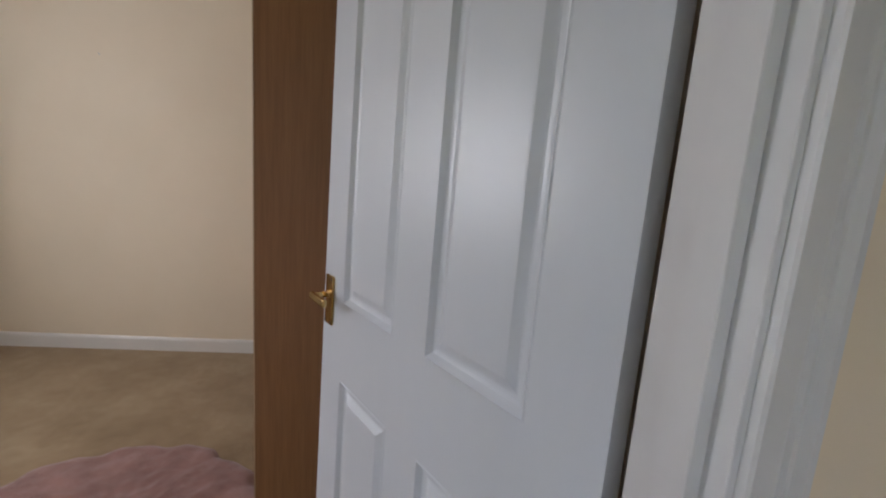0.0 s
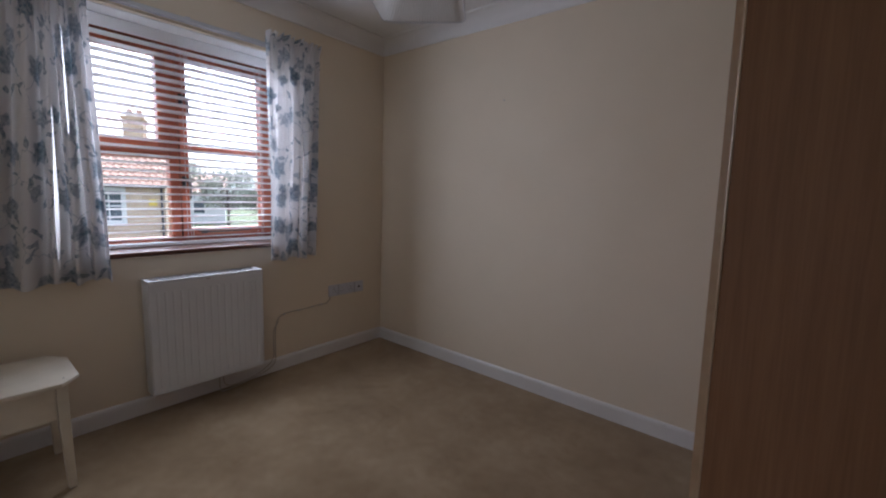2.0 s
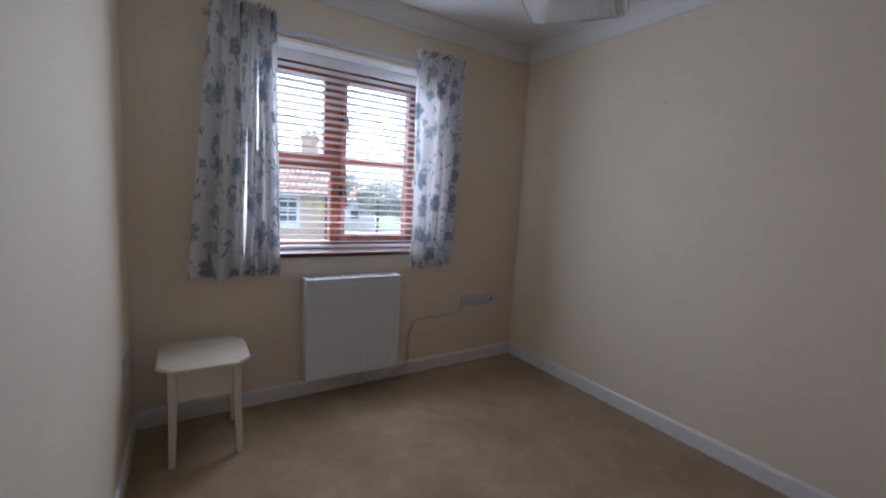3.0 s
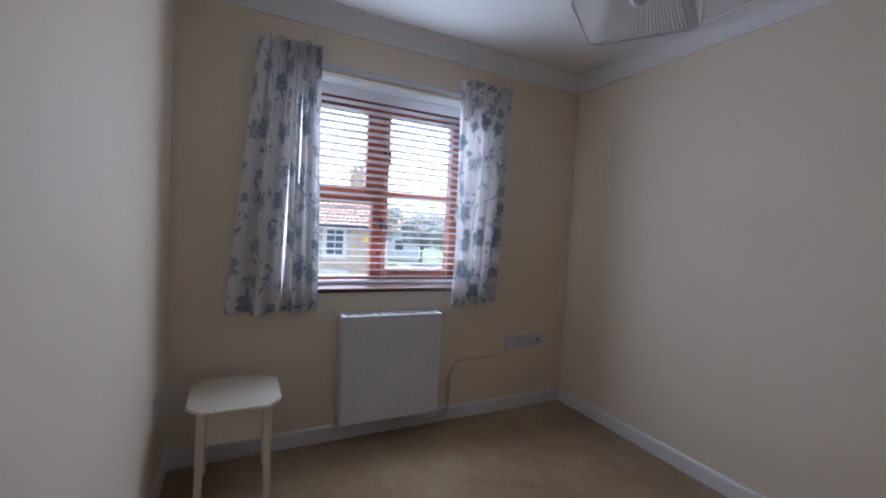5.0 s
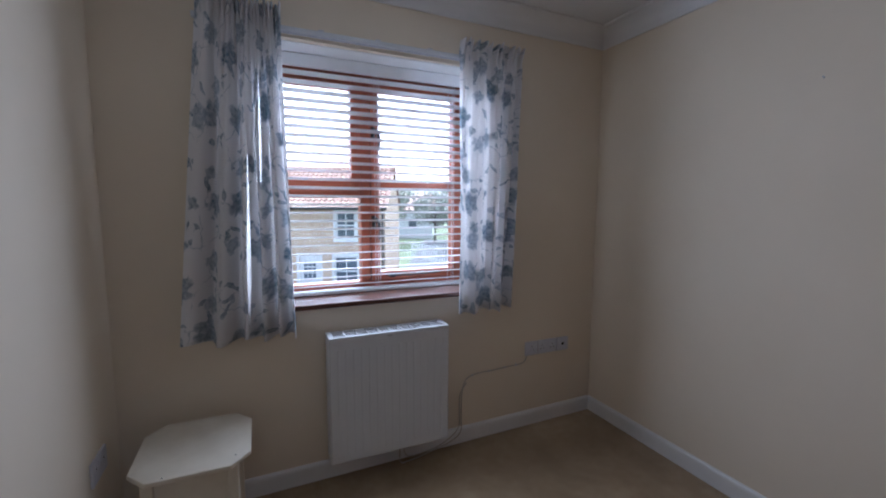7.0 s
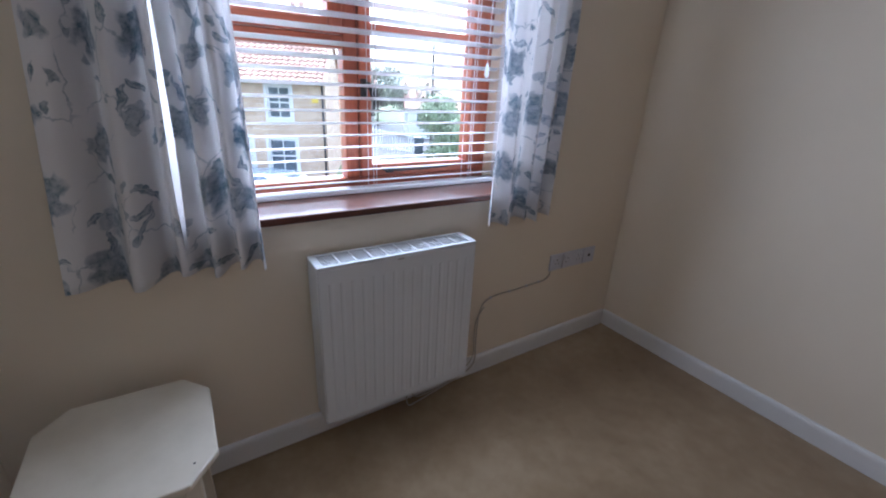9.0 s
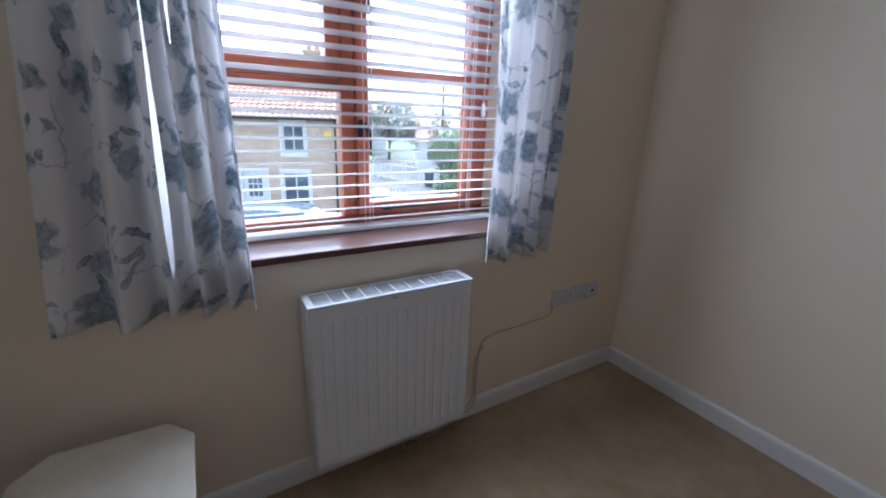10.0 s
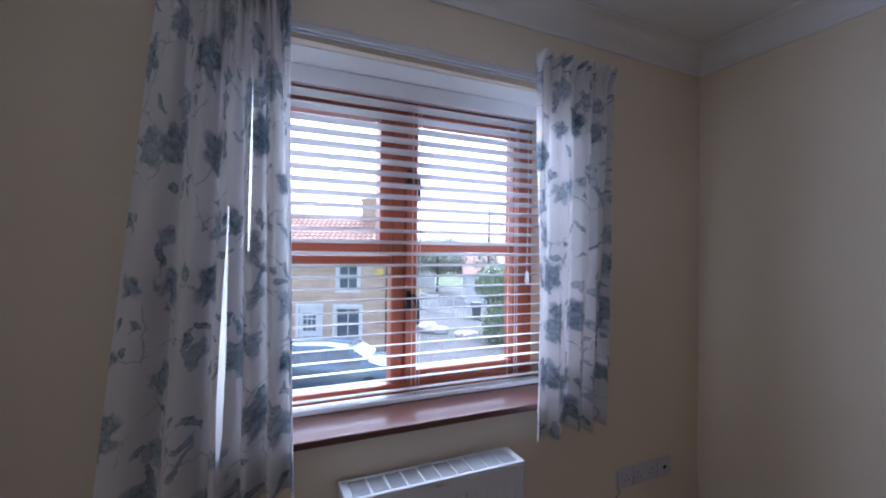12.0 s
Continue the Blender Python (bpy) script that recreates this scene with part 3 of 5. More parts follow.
# ---- curtains ----
def curtain(y0t, y1t, y0b, y1b, zt, zb, x, folds, seed, label, lean=0.0, bunch=1.0, slits=()):
    rnd = random.Random(seed)
    ph = [rnd.uniform(0, 6.28) for _ in range(6)]
    am = [rnd.uniform(0.65, 1.25) for _ in range(folds + 3)]
    nu, nv = 32 * folds, 64
    bm = bmesh.new()
    uvl = bm.loops.layers.uv.new("UVMap")
    grid = []
    for j in range(nv + 1):
        v = j / nv
        head = max(0.0, 1 - v / 0.085)
        row = []
        for i in range(nu + 1):
            u = i / nu
            warp = u ** bunch + 0.030 * math.sin(2 * math.pi * u + ph[0]) + 0.012 * math.sin(6.3 * u + 2.2 * v + ph[1])
            f = warp * folds
            a = am[int(f) % len(am)] * (1 - f % 1) + am[(int(f) + 1) % len(am)] * (f % 1)
            amp = (0.022 + 0.046 * min(1, v * 1.8)) * a
            s = math.sin(2 * math.pi * f + ph[2] + 0.5 * math.sin(3 * v + ph[3]))
            wave_ = amp * (1.5 * math.sqrt(0.010 + math.sin(math.pi * f + ph[2] / 2 + 0.25 * math.sin(3 * v + ph[3])) ** 2) - 0.9 + 0.25 * s + 0.16 * math.sin(4 * math.pi * f + ph[4] + v))
            crimp = math.sin(2 * math.pi * f * 3.4 + ph[5] + 1.3 * math.sin(9 * u + ph[1]))
            tape = math.exp(-((v - 0.050) / 0.018) ** 2)
            pleat = (0.020 * head + 0.007 * math.exp(-((v - 0.16) / 0.12) ** 2)) * crimp + 0.010 * max(0.0, 1 - v / 0.035)
            gather = 0.010 * tape
            y = (y0t + (y1t - y0t) * u) * (1 - v) + (y0b + (y1b - y0b) * u) * v
            y += 0.016 * v * math.cos(2 * math.pi * f + ph[2]) + 0.004 * head * math.sin(17 * u + ph[1])
            z = zt + (zb - zt) * v + 0.007 * max(0.0, 1 - v / 0.05) * (crimp + math.sin(2 * math.pi * f * 1.7 + ph[4])) + 0.009 * v * math.sin(2 * math.pi * f * 0.5 + ph[0])
            for us, va, vb, gap in slits:
                if va < v < vb:
                    du = u - (round(us * nu) + 0.5) / nu
                    y += math.copysign(0.5 * gap * math.sin(math.pi * ((v - va) / (vb - va)) ** 1.5) * math.exp(-(du / 0.05) ** 2), du)
            back = XW + (0.052 if y < 3.5 else 0.014) + (0.016 if y < 3.5 else 0.054) * min(1, max(0, (y - WY0 + 0.06) / 0.04)) * min(1, max(0, (WY1 + 0.06 - y) / 0.04))
            xx = x + lean * v + wave_ + pleat - gather
            xx = back + 0.5 * (xx - back + math.sqrt((xx - back) ** 2 + 0.0003))
            row.append((bm.verts.new((xx, y, z)), u, v))
        grid.append(row)
    wide, tall = (y1b - y0b) * 1.75, zt - zb
    for j in range(nv):
        for i in range(nu):
            if any(i == round(us * nu) and va < (j + 0.5) / nv < vb for us, va, vb, gap in slits):
                continue
            q = (grid[j][i], grid[j][i + 1], grid[j + 1][i + 1], grid[j + 1][i])
            fc = bm.faces.new([c[0] for c in q])
            for lp, c in zip(fc.loops, q):
                lp[uvl].uv = (c[1] * wide + seed * 0.37, (1 - c[2]) * tall)
    me = bpy.data.meshes.new("fabric")
    bm.to_mesh(me)
    bm.free()
    me.materials.append(M_CURTAIN)
    for p in me.polygons:
        p.use_smooth = True
    th = thing("curtain", (x, (y0t + y1t) / 2, zt), label, "curtain", "pair of floral curtains")
    fab = new("fabric", me)
    fab.parent = th
    fab.matrix_parent_inverse = Matrix.Translation(th.location).inverted()
    sol = fab.modifiers.new("thickness", "SOLIDIFY")
    sol.thickness = 0.0016
    if slits:
        bm = bmesh.new()
        prev = None
        for i in range(41):
            u = 0.42 + 0.54 * i / 40
            col = []
            for j in range(17):
                v = 0.05 + 0.93 * j / 16
                yy = (y0t + (y1t - y0t) * u) * (1 - v) + (y0b + (y1b - y0b) * u) * v
                col.append(bm.verts.new((XW + 0.0625 + 0.002 * math.sin(40 * u) * v, yy, zt + (zb - zt) * v)))
            if prev:
                for a, c, d, e in zip(prev, col, col[1:], prev[1:]):
                    bm.faces.new((a, c, d, e))
            prev = col
        bm.transform(Matrix.Translation(th.location).inverted())
        part("lining", bm, lining_material(), th, "plain white lining lit from behind", True)
    n_hook = 5
    for k in range(n_hook):
        y = y0t + (y1t - y0t) * (k + 0.5) / n_hook
        bm = bmesh.new()
        add_box(bm, XW + 0.045, y - 0.004, 2.066, XW + 0.057, y + 0.004, 2.0835, 0.001, 1)
        bm.transform(Matrix.Translation(th.location).inverted())
        part("hook", bm, M_PLASTIC, th, "white plastic curtain hook")
    return th


curtain(2.925, 3.225, 2.822, 3.262, 2.165, 0.772, XW + 0.095, 5, 3, "short white cotton curtain with blue-grey flowers, drawn open and flaring", 0.012, 1.35, ((0.57, 0.44, 0.955, 0.013), (0.71, 0.18, 0.52, 0.004)))
curtain(4.066, 4.440, 4.058, 4.378, 2.170, 0.780, XW + 0.088, 4, 8, "short white cotton curtain with blue-grey flowers, drawn open beside the corner", 0.005)

# ---- radiator ----
RY0, RY1, RZ0, RZ1, RX0, RX1 = 3.388, 3.985, 0.127, 0.744, XW + 0.045, -2.305
rad = thing("radiator", (XW, (RY0 + RY1) / 2, RZ0), "white steel panel radiator with fluted front and top grille", "radiator")
rinv = Matrix.Translation(rad.location).inverted()


def rad_part(name, bm, material=M_RAD, label="", smooth=False):
    bm.transform(rinv)
    return part(name, bm, material, rad, label, smooth)


def fluted_panel(xf):
    bm = bmesh.new()
    n_fl, m = 15, 0.020
    per = (RY1 - RY0 - 2 * m) / n_fl
    prof = [(RY0 + 0.0012, -0.004, 1), (RY0 + 0.0035, -0.0008, 1), (RY0 + 0.006, 0.0, 0)]
    for k in range(n_fl):
        y = RY0 + m + k * per
        for f, d in ((0.0, 0.0), (0.28, 0.0), (0.36, -0.0012), (0.46, -0.0030), (0.60, -0.0030), (0.70, -0.0012), (0.78, 0.0)):
            prof.append((y + per * f, d, 0))
    prof += [(RY1 - 0.006, 0.0, 0), (RY1 - 0.0035, -0.0008, 1), (RY1 - 0.0012, -0.004, 1)]
    zs = [(RZ0 + 0.004, 0, -0.003), (RZ0 + 0.007, 0, 0), (RZ0 + 0.036, 0, 0), (RZ0 + 0.046, 1, 0), (RZ1 - 0.066, 1, 0), (RZ1 - 0.059, 0, 0), (RZ1 - 0.014, 0, 0), (RZ1 - 0.0105, 0, -0.003)]
    g = [[bm.verts.new((xf + (d if edge else d * w) + o, y, z)) for y, d, edge in prof] for z, w, o in zs]
    for a, b in zip(g, g[1:]):
        for k in range(len(prof) - 1):
            bm.faces.new((a[k], a[k + 1], b[k + 1], b[k]))
    return bm


rad_part("front_panel", fluted_panel(RX1))
bm = bmesh.new()
add_box(bm, RX0, RY0 + 0.004, RZ0 + 0.004, RX0 + 0.014, RY1 - 0.004, RZ1 - 0.010, 0.004, 2)
rad_part("back_panel", bm)
# solid near-black block painted as the shaded hollow under the grille
bm = bmesh.new()
add_box(bm, RX0 + 0.030, RY0 + 0.012, RZ0 + 0.02, RX1 - 0.012, RY1 - 0.012, RZ1 - 0.035)
rad_part("hollow_shade_block", bm, M_DARK, "near-black block in place of the shade behind the radiator grille")
for y0, y1 in ((RY0 - 0.002, RY0 + 0.0008), (RY1 - 0.0008, RY1 + 0.002)):
    bm = bmesh.new()
    add_box(bm, RX0, y0, RZ0 + 0.002, RX1 - 0.003, y1, RZ1 - 0.002, 0.0008, 1)
    rad_part("side_cover", bm)
bm = bmesh.new()
gx0, gx1 = RX0 - 0.002, RX1 + 0.001
add_box(bm, gx0, RY0 - 0.003, RZ1 - 0.010, gx0 + 0.014, RY1 + 0.003, RZ1, 0.002, 1)
add_box(bm, gx1 - 0.016, RY0 - 0.003, RZ1 - 0.010, gx1, RY1 + 0.003, RZ1, 0.003, 2)
add_box(bm, gx0 + 0.014, RY0 - 0.003, RZ1 - 0.010, gx1 - 0.016, RY0 + 0.022, RZ1, 0.002, 1)
add_box(bm, gx0 + 0.014, RY1 - 0.022, RZ1 - 0.010, gx1 - 0.016, RY1 + 0.003, RZ1, 0.002, 1)
gr = rad_part("top_frame", bm)
n_cell = 10
for k in range(1, n_cell):
    y = RY0 + 0.022 + (RY1 - RY0 - 0.044) * k / n_cell
    bm = bmesh.new()
    add_box(bm, gx0 + 0.014, y - 0.0035, RZ1 - 0.009, gx1 - 0.016, y + 0.0035, RZ1 - 0.001)
    rad_part("grille_bar", bm)
for k in range(1, 8):
    x = gx0 + 0.014 + (gx1 - gx0 - 0.030) * k / 8
    bm = bmesh.new()
    add_box(bm, x - 0.0022, RY0 + 0.022, RZ1 - 0.010, x + 0.0022, RY1 - 0.022, RZ1 - 0.003)
    rad_part("grille_rib", bm)
for y in (RY0 + 0.10, RY1 - 0.10):
    bm = bmesh.new()
    add_box(bm, XW, y - 0.015, RZ0 + 0.06, RX0, y + 0.015, RZ1 - 0.08, 0.002, 1)
    rad_part("wall_bracket", bm, M_STEEL)
bm = bmesh.new()
add_box(bm, RX1 - 0.0005, 3.66, RZ1 - 0.021, RX1 + 0.0008, 3.685, RZ1 - 0.014, 0.0003, 1)
rad_part("badge", bm, M_STEEL, "small grey maker's badge")


# ---- sockets ----
def socket_plate(name, y0, y1, z0, z1, label, holes, switches, dot=False):
    ob = thing(name, (XW, (y0 + y1) / 2, (z0 + z1) / 2), label, "socket", "row of wall sockets")
    inv = Matrix.Translation(ob.location).inverted()

    def add(nm, d, mt, bv=0.0):
        b_ = bmesh.new()
        add_box(b_, *d, bv, 2)
        b_.transform(inv)
        return part(nm, b_, mt, ob)
    add("plate", (XW + 0.0005, y0, z0, XW + 0.010, y1, z1), M_PLASTIC, 0.003)
    zc = (z0 + z1) / 2
    for yc in holes:
        for dy, dz, w, h in ((0, 0.011, 0.004, 0.008), (-0.011, -0.009, 0.007, 0.004), (0.011, -0.009, 0.007, 0.004)):
            add("pin_hole", (XW + 0.0095, yc + dy - w / 2, zc + dz - h / 2, XW + 0.0104, yc + dy + w / 2, zc + dz + h / 2), M_DARK)
    for yc in switches:
        add("rocker", (XW + 0.009, yc - 0.005, zc + 0.004, XW + 0.0135, yc + 0.005, zc + 0.024), M_PLASTIC, 0.001)
    if dot:
        b_ = bmesh.new()
        add_tube(b_, [(XW + 0.0095, (y0 + y1) / 2, zc), (XW + 0.0106, (y0 + y1) / 2, zc)], 0.0095, 16)
        b_.transform(inv)
        part("aerial_port", b_, M_DARK, ob)
    return ob


SZ0, SZ1 = 0.440, 0.526
socket_plate("wall_socket", 4.566, 4.652, SZ0, SZ1, "white plastic telephone outlet feeding a loose cable", (4.615,), (4.590,))
socket_plate("wall_socket", 4.656, 4.802, SZ0, SZ1, "white plastic switched double wall socket", (4.690, 4.768), (4.672, 4.786))
socket_plate("wall_socket", 4.806, 4.892, SZ0, SZ1, "white plastic aerial outlet with a black hole", (), (), True)

# double socket on the doorway wall behind the stool
ds = thing("wall_socket", (-2.165, YS, 0.435), "white plastic double wall socket low beside the stool", "socket", "row of wall sockets")
dinv = Matrix.Translation(ds.location).inverted()
for nm, d, mt, bv in (("plate", (-2.238, YS + 0.0005, 0.392, -2.092, YS + 0.010, 0.478), M_PLASTIC, 0.003), ("rocker", (-2.185, YS + 0.009, 0.445, -2.175, YS + 0.0135, 0.465), M_PLASTIC, 0.001), ("rocker", (-2.155, YS + 0.009, 0.445, -2.145, YS + 0.0135, 0.465), M_PLASTIC, 0.001),
                      ("pin_hole", (-2.204, YS + 0.0095, 0.440, -2.200, YS + 0.0104, 0.448), M_DARK, 0), ("pin_hole", (-2.130, YS + 0.0095, 0.440, -2.126, YS + 0.0104, 0.448), M_DARK, 0)):
    bm = bmesh.new()
    add_box(bm, *d, bv, 2)
    bm.transform(dinv)
    part(nm, bm, mt, ds)

# ---- loose cable ----
cable = thing("telephone_cable", (XW, 4.577, 0.44), "thin ivory cable clipped along the wall and trailing on the carpet", "cable")
cinv = Matrix.Translation(cable.location).inverted() @ SKEW
run = [(XW + 0.006, 4.577, 0.442), (XW + 0.006, 4.566, 0.415), (XW + 0.005, 4.535, 0.399), (XW + 0.005, 4.46, 0.397), (XW + 0.005, 4.36, 0.392), (XW + 0.005, 4.23, 0.390), (XW + 0.006, 4.165, 0.372), (XW + 0.008, 4.140, 0.33), (XW + 0.010, 4.130, 0.26), (XW + 0.014, 4.126, 0.16), (XW + 0.022, 4.118, 0.07), (XW + 0.024, 4.05, 0.028), (XW + 0.030, 3.95, 0.010), (XW + 0.042, 3.86, 0.004), (XW + 0.056, 3.78, 0.004), (XW + 0.060, 3.752, 0.008), (XW + 0.050, 3.745, 0.035), (XW + 0.05, 3.75, 0.16)]
bm = bmesh.new()
add_tube(bm, smooth_path(run, 7), 0.0030, 8)
bm.transform(cinv)
part("cord", bm, M_CORD, cable, "", True)
run2 = [(XW + 0.012, 4.160, 0.35), (XW + 0.014, 4.118, 0.29), (XW + 0.016, 4.112, 0.19), (XW + 0.022, 4.108, 0.11), (XW + 0.026, 4.06, 0.060), (XW + 0.032, 3.97, 0.026), (XW + 0.040, 3.87, 0.018), (XW + 0.046, 3.80, 0.024), (XW + 0.050, 3.77, 0.06), (XW + 0.055, 3.77, 0.15)]
bm = bmesh.new()
add_tube(bm, smooth_path(run2, 7), 0.0026, 8)
bm.transform(cinv)
part("cord", bm, M_CORD, cable, "", True)
for y, z in ((4.50, 0.3975), (4.42, 0.3945), (4.31, 0.391), (4.20, 0.384)):
    bm = bmesh.new()
    add_box(bm, XW + 0.0005, y - 0.004, z - 0.005, XW + 0.0095, y + 0.004, z + 0.007, 0.0015, 1)
    bm.transform(cinv)
    part("cable_clip", bm, M_PLASTIC, cable)

# nail left in the far wall
bm = bmesh.new()
add_tube(bm, [(-1.327, YN + 0.001, 1.842), (-1.327, YN - 0.010, 1.845)], [0.003, 0.0035], 8)
tagged(part("wall_nail", bm, M_STEEL), "small steel nail sticking out of the cream wall", "nail")

# ---- stool ----
SX, SY, ST = -2.143, 2.868, 0.458
stool = thing("stool", (SX, SY, 0), "cream painted wooden stool with clipped corners and tapered legs", "stool")
bm = bmesh.new()
hx, hy, cx, cy = 0.200, 0.188, 0.075, 0.062
outline = [(-hx + cx, -hy), (hx - cx, -hy), (hx, -hy + cy), (hx, hy - cy), (hx - cx, hy), (-hx + cx, hy), (-hx, hy - cy), (-hx, -hy + cy)]
lo = [bm.verts.new((x, y, ST - 0.018)) for x, y in outline]
hi = [bm.verts.new((x, y, ST)) for x, y in outline]
bm.faces.new(hi)
bm.faces.new(lo[::-1])
for k in range(8):
    bm.faces.new((lo[k], lo[(k + 1) % 8], hi[(k + 1) % 8], hi[k]))
bmesh.ops.bevel(bm, geom=list(bm.edges), offset=0.004, segments=2, profile=0.5, affect="EDGES")
part("seat", bm, M_STOOL, stool)
AX, AY = 0.150, 0.128
for d in ((-AX + 0.018, AY - 0.010, 0.295, AX - 0.018, AY + 0.008, ST - 0.0185), (-AX + 0.018, -AY - 0.008, 0.295, AX - 0.018, -AY + 0.010, ST - 0.0185), (AX - 0.010, -AY + 0.018, 0.295, AX + 0.008, AY - 0.018, ST - 0.0185), (-AX - 0.008, -AY + 0.018, 0.295, -AX + 0.010, AY - 0.018, ST - 0.0185)):
    box_part("apron", d, M_STOOL, stool, "", 0.0015)
for sx in (-1, 1):
    for sy in (-1, 1):
        bm = bmesh.new()
        top = [(sx * AX + a * 0.018, sy * AY + b * 0.018) for a, b in ((-1, -1), (1, -1), (1, 1), (-1, 1))]
        bot = [(sx * (AX + 0.014) + a * 0.013, sy * (AY + 0.008) + b * 0.013) for a, b in ((-1, -1), (1, -1), (1, 1), (-1, 1))]
        v1 = [bm.verts.new((x, y, ST - 0.0187)) for x, y in top]
        v2 = [bm.verts.new((x, y, 0.29)) for x, y in top]
        v3 = [bm.verts.new((x, y, 0.0)) for x, y in bot]
        for p, q in ((v1, v2), (v2, v3)):
            for k in range(4):
                bm.faces.new((p[k], p[(k + 1) % 4], q[(k + 1) % 4], q[k]))
        bm.faces.new(v1)
        bm.faces.new(v3)
        bmesh.ops.bevel(bm, geom=list(bm.edges), offset=0.0025, segments=1, affect="EDGES")
        part("leg", bm, M_STOOL, stool)
for x, y in ((hx - 0.06, hy - 0.05), (hx - 0.012, -hy + 0.11)):
    bm = bmesh.new()
    add_tube(bm, [(x, y, ST - 0.001), (x, y, ST + 0.0006)], 0.0028, 8)
    part("nail_head", bm, M_DARK, stool, "dark nail head in the seat")

# ---- door: four-panel moulded leaf standing open ----
DW, DT = 0.80, 0.036
hinge_dir = Vector((0.408, -0.706, 0)).normalized()
door = tagged(new("door_1"), "white four-panel door standing open against the wardrobe", "door", kind="structure")
door.matrix_world = Matrix.Translation((0.302, 3.306, 0.008)) @ Matrix.Rotation(math.atan2(hinge_dir.y, hinge_dir.x), 4, "Z")
SC = [0, 0.115, 0.345, 0.455, 0.685, DW]
ZCUT = [0, 0.215, 0.744, 0.934, 1.860, 1.975]
bm = bmesh.new()


def quad(bm_, pts):
    bm_.faces.new([bm_.verts.new(p) for p in pts])


for a in range(5):
    for b in range(5):
        if a in (1, 3) and b in (1, 3):
            continue
        s0, s1, z0, z1 = SC[a], SC[a + 1], ZCUT[b], ZCUT[b + 1]
        quad(bm, [(s0, 0, z0), (s1, 0, z0), (s1, 0, z1), (s0, 0, z1)])
        quad(bm, [(s0, DT, z0), (s0, DT, z1), (s1, DT, z1), (s1, DT, z0)])
zt_ = ZCUT[-1]
quad(bm, [(0, 0, 0), (0, 0, zt_), (0, DT, zt_), (0, DT, 0)])
quad(bm, [(DW, 0, 0), (DW, DT, 0), (DW, DT, zt_), (DW, 0, zt_)])
quad(bm, [(0, 0, zt_), (DW, 0, zt_), (DW, DT, zt_), (0, DT, zt_)])
quad(bm, [(0, 0, 0), (0, DT, 0), (DW, DT, 0), (DW, 0, 0)])
bmesh.ops.remove_doubles(bm, verts=bm.verts, dist=0.0001)
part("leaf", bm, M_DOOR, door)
RINGS = [(0, 0), (0.003, -0.0012), (0.008, 0.0035), (0.013, 0.0085), (0.018, 0.0100), (0.024, 0.0105), (0.028, 0.0095), (0.043, 0.0022), (0.047, 0.0018)]
for a in (1, 3):
    for b in (1, 3):
        for side in (0, 1):
            bm = bmesh.new()
            rings = []
            for ins, dep in RINGS:
                y = dep if side == 0 else DT - dep
                rings.append([bm.verts.new(p) for p in ((SC[a] + ins, y, ZCUT[b] + ins), (SC[a + 1] - ins, y, ZCUT[b] + ins), (SC[a + 1] - ins, y, ZCUT[b + 1] - ins), (SC[a] + ins, y, ZCUT[b + 1] - ins))])
            for p, q in zip(rings, rings[1:]):
                for k in range(4):
                    f = (p[k], p[(k + 1) % 4], q[(k + 1) % 4], q[k])
                    bm.faces.new(f if side == 0 else f[::-1])
            bm.faces.new(rings[-1] if side == 0 else rings[-1][::-1])
            me = bpy.data.meshes.new("panel")
            bm.to_mesh(me)
            bm.free()
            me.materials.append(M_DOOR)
            ob = new("panel", me)
            ob.parent = door


def lever_handle(side):
    """Lever on a backplate; the lever reaches back over the door."""
    y = lambda d: -d if side == 0 else DT + d
    h = new("door_handle")
    h.parent = door
    tagged(h, "polished brass lever handle on a backplate")
    bm = bmesh.new()
    add_box(bm, 0.019, min(y(0), y(0.007)), 0.864, 0.064, max(y(0), y(0.007)), 0.988, 0.003, 2)
    part("backplate", bm, M_BRASS, h)
    bm = bmesh.new()
    add_tube(bm, [(0.041, y(0.006), 0.940), (0.041, y(0.012), 0.940)], [0.0115, 0.0095], 14)
    add_tube(bm, [(0.041, y(0.010), 0.940), (0.041, y(0.046), 0.940)], 0.0075, 12)
    part("spindle_neck", bm, M_BRASS, h, "", True)
    bm = bmesh.new()
    add_box(bm, 0.030, min(y(0.041), y(0.052)), 0.930, 0.120, max(y(0.041), y(0.052)), 0.949, 0.004, 3)
    part("lever", bm, M_BRASS, h)
    for s, z in ((0.026, 0.980), (0.057, 0.980), (0.026, 0.872), (0.057, 0.872)):
        bm = bmesh.new()
        add_tube(bm, [(s, y(0.006), z), (s, y(0.0076), z)], 0.0032, 8)
        part("screw", bm, M_BLACK, h)


lever_handle(0)
lever_handle(1)
for z in (0.20, 1.76):
    bm = bmesh.new()
    add_tube(bm, [(DW + 0.003, DT + 0.002, z - 0.05), (DW + 0.003, DT + 0.002, z + 0.05)], 0.005, 10)
    add_box(bm, DW + 0.0002, 0.006, z - 0.05, DW + 0.002, DT + 0.002, z + 0.05)
    part("hinge", bm, M_BRASS, door)

# ---- wardrobe ----
WX, WYA, WYB, WH = 0.102, 3.400, YN - 0.020, 2.10
ward = thing("wardrobe", (0.44, 4.24, 0), "tall brown wood-laminate wardrobe with closed doors and pale edging", "wardrobe")
winv = Matrix.Translation(ward.location).inverted()


def ward_part(name, d, material=M_WARD, label="", parent=ward, bevel=0.0008):
    bm_ = bmesh.new()
    add_box(bm_, *d, bevel, 1)
    bm_.transform(winv)
    return part(name, bm_, material, parent, label)


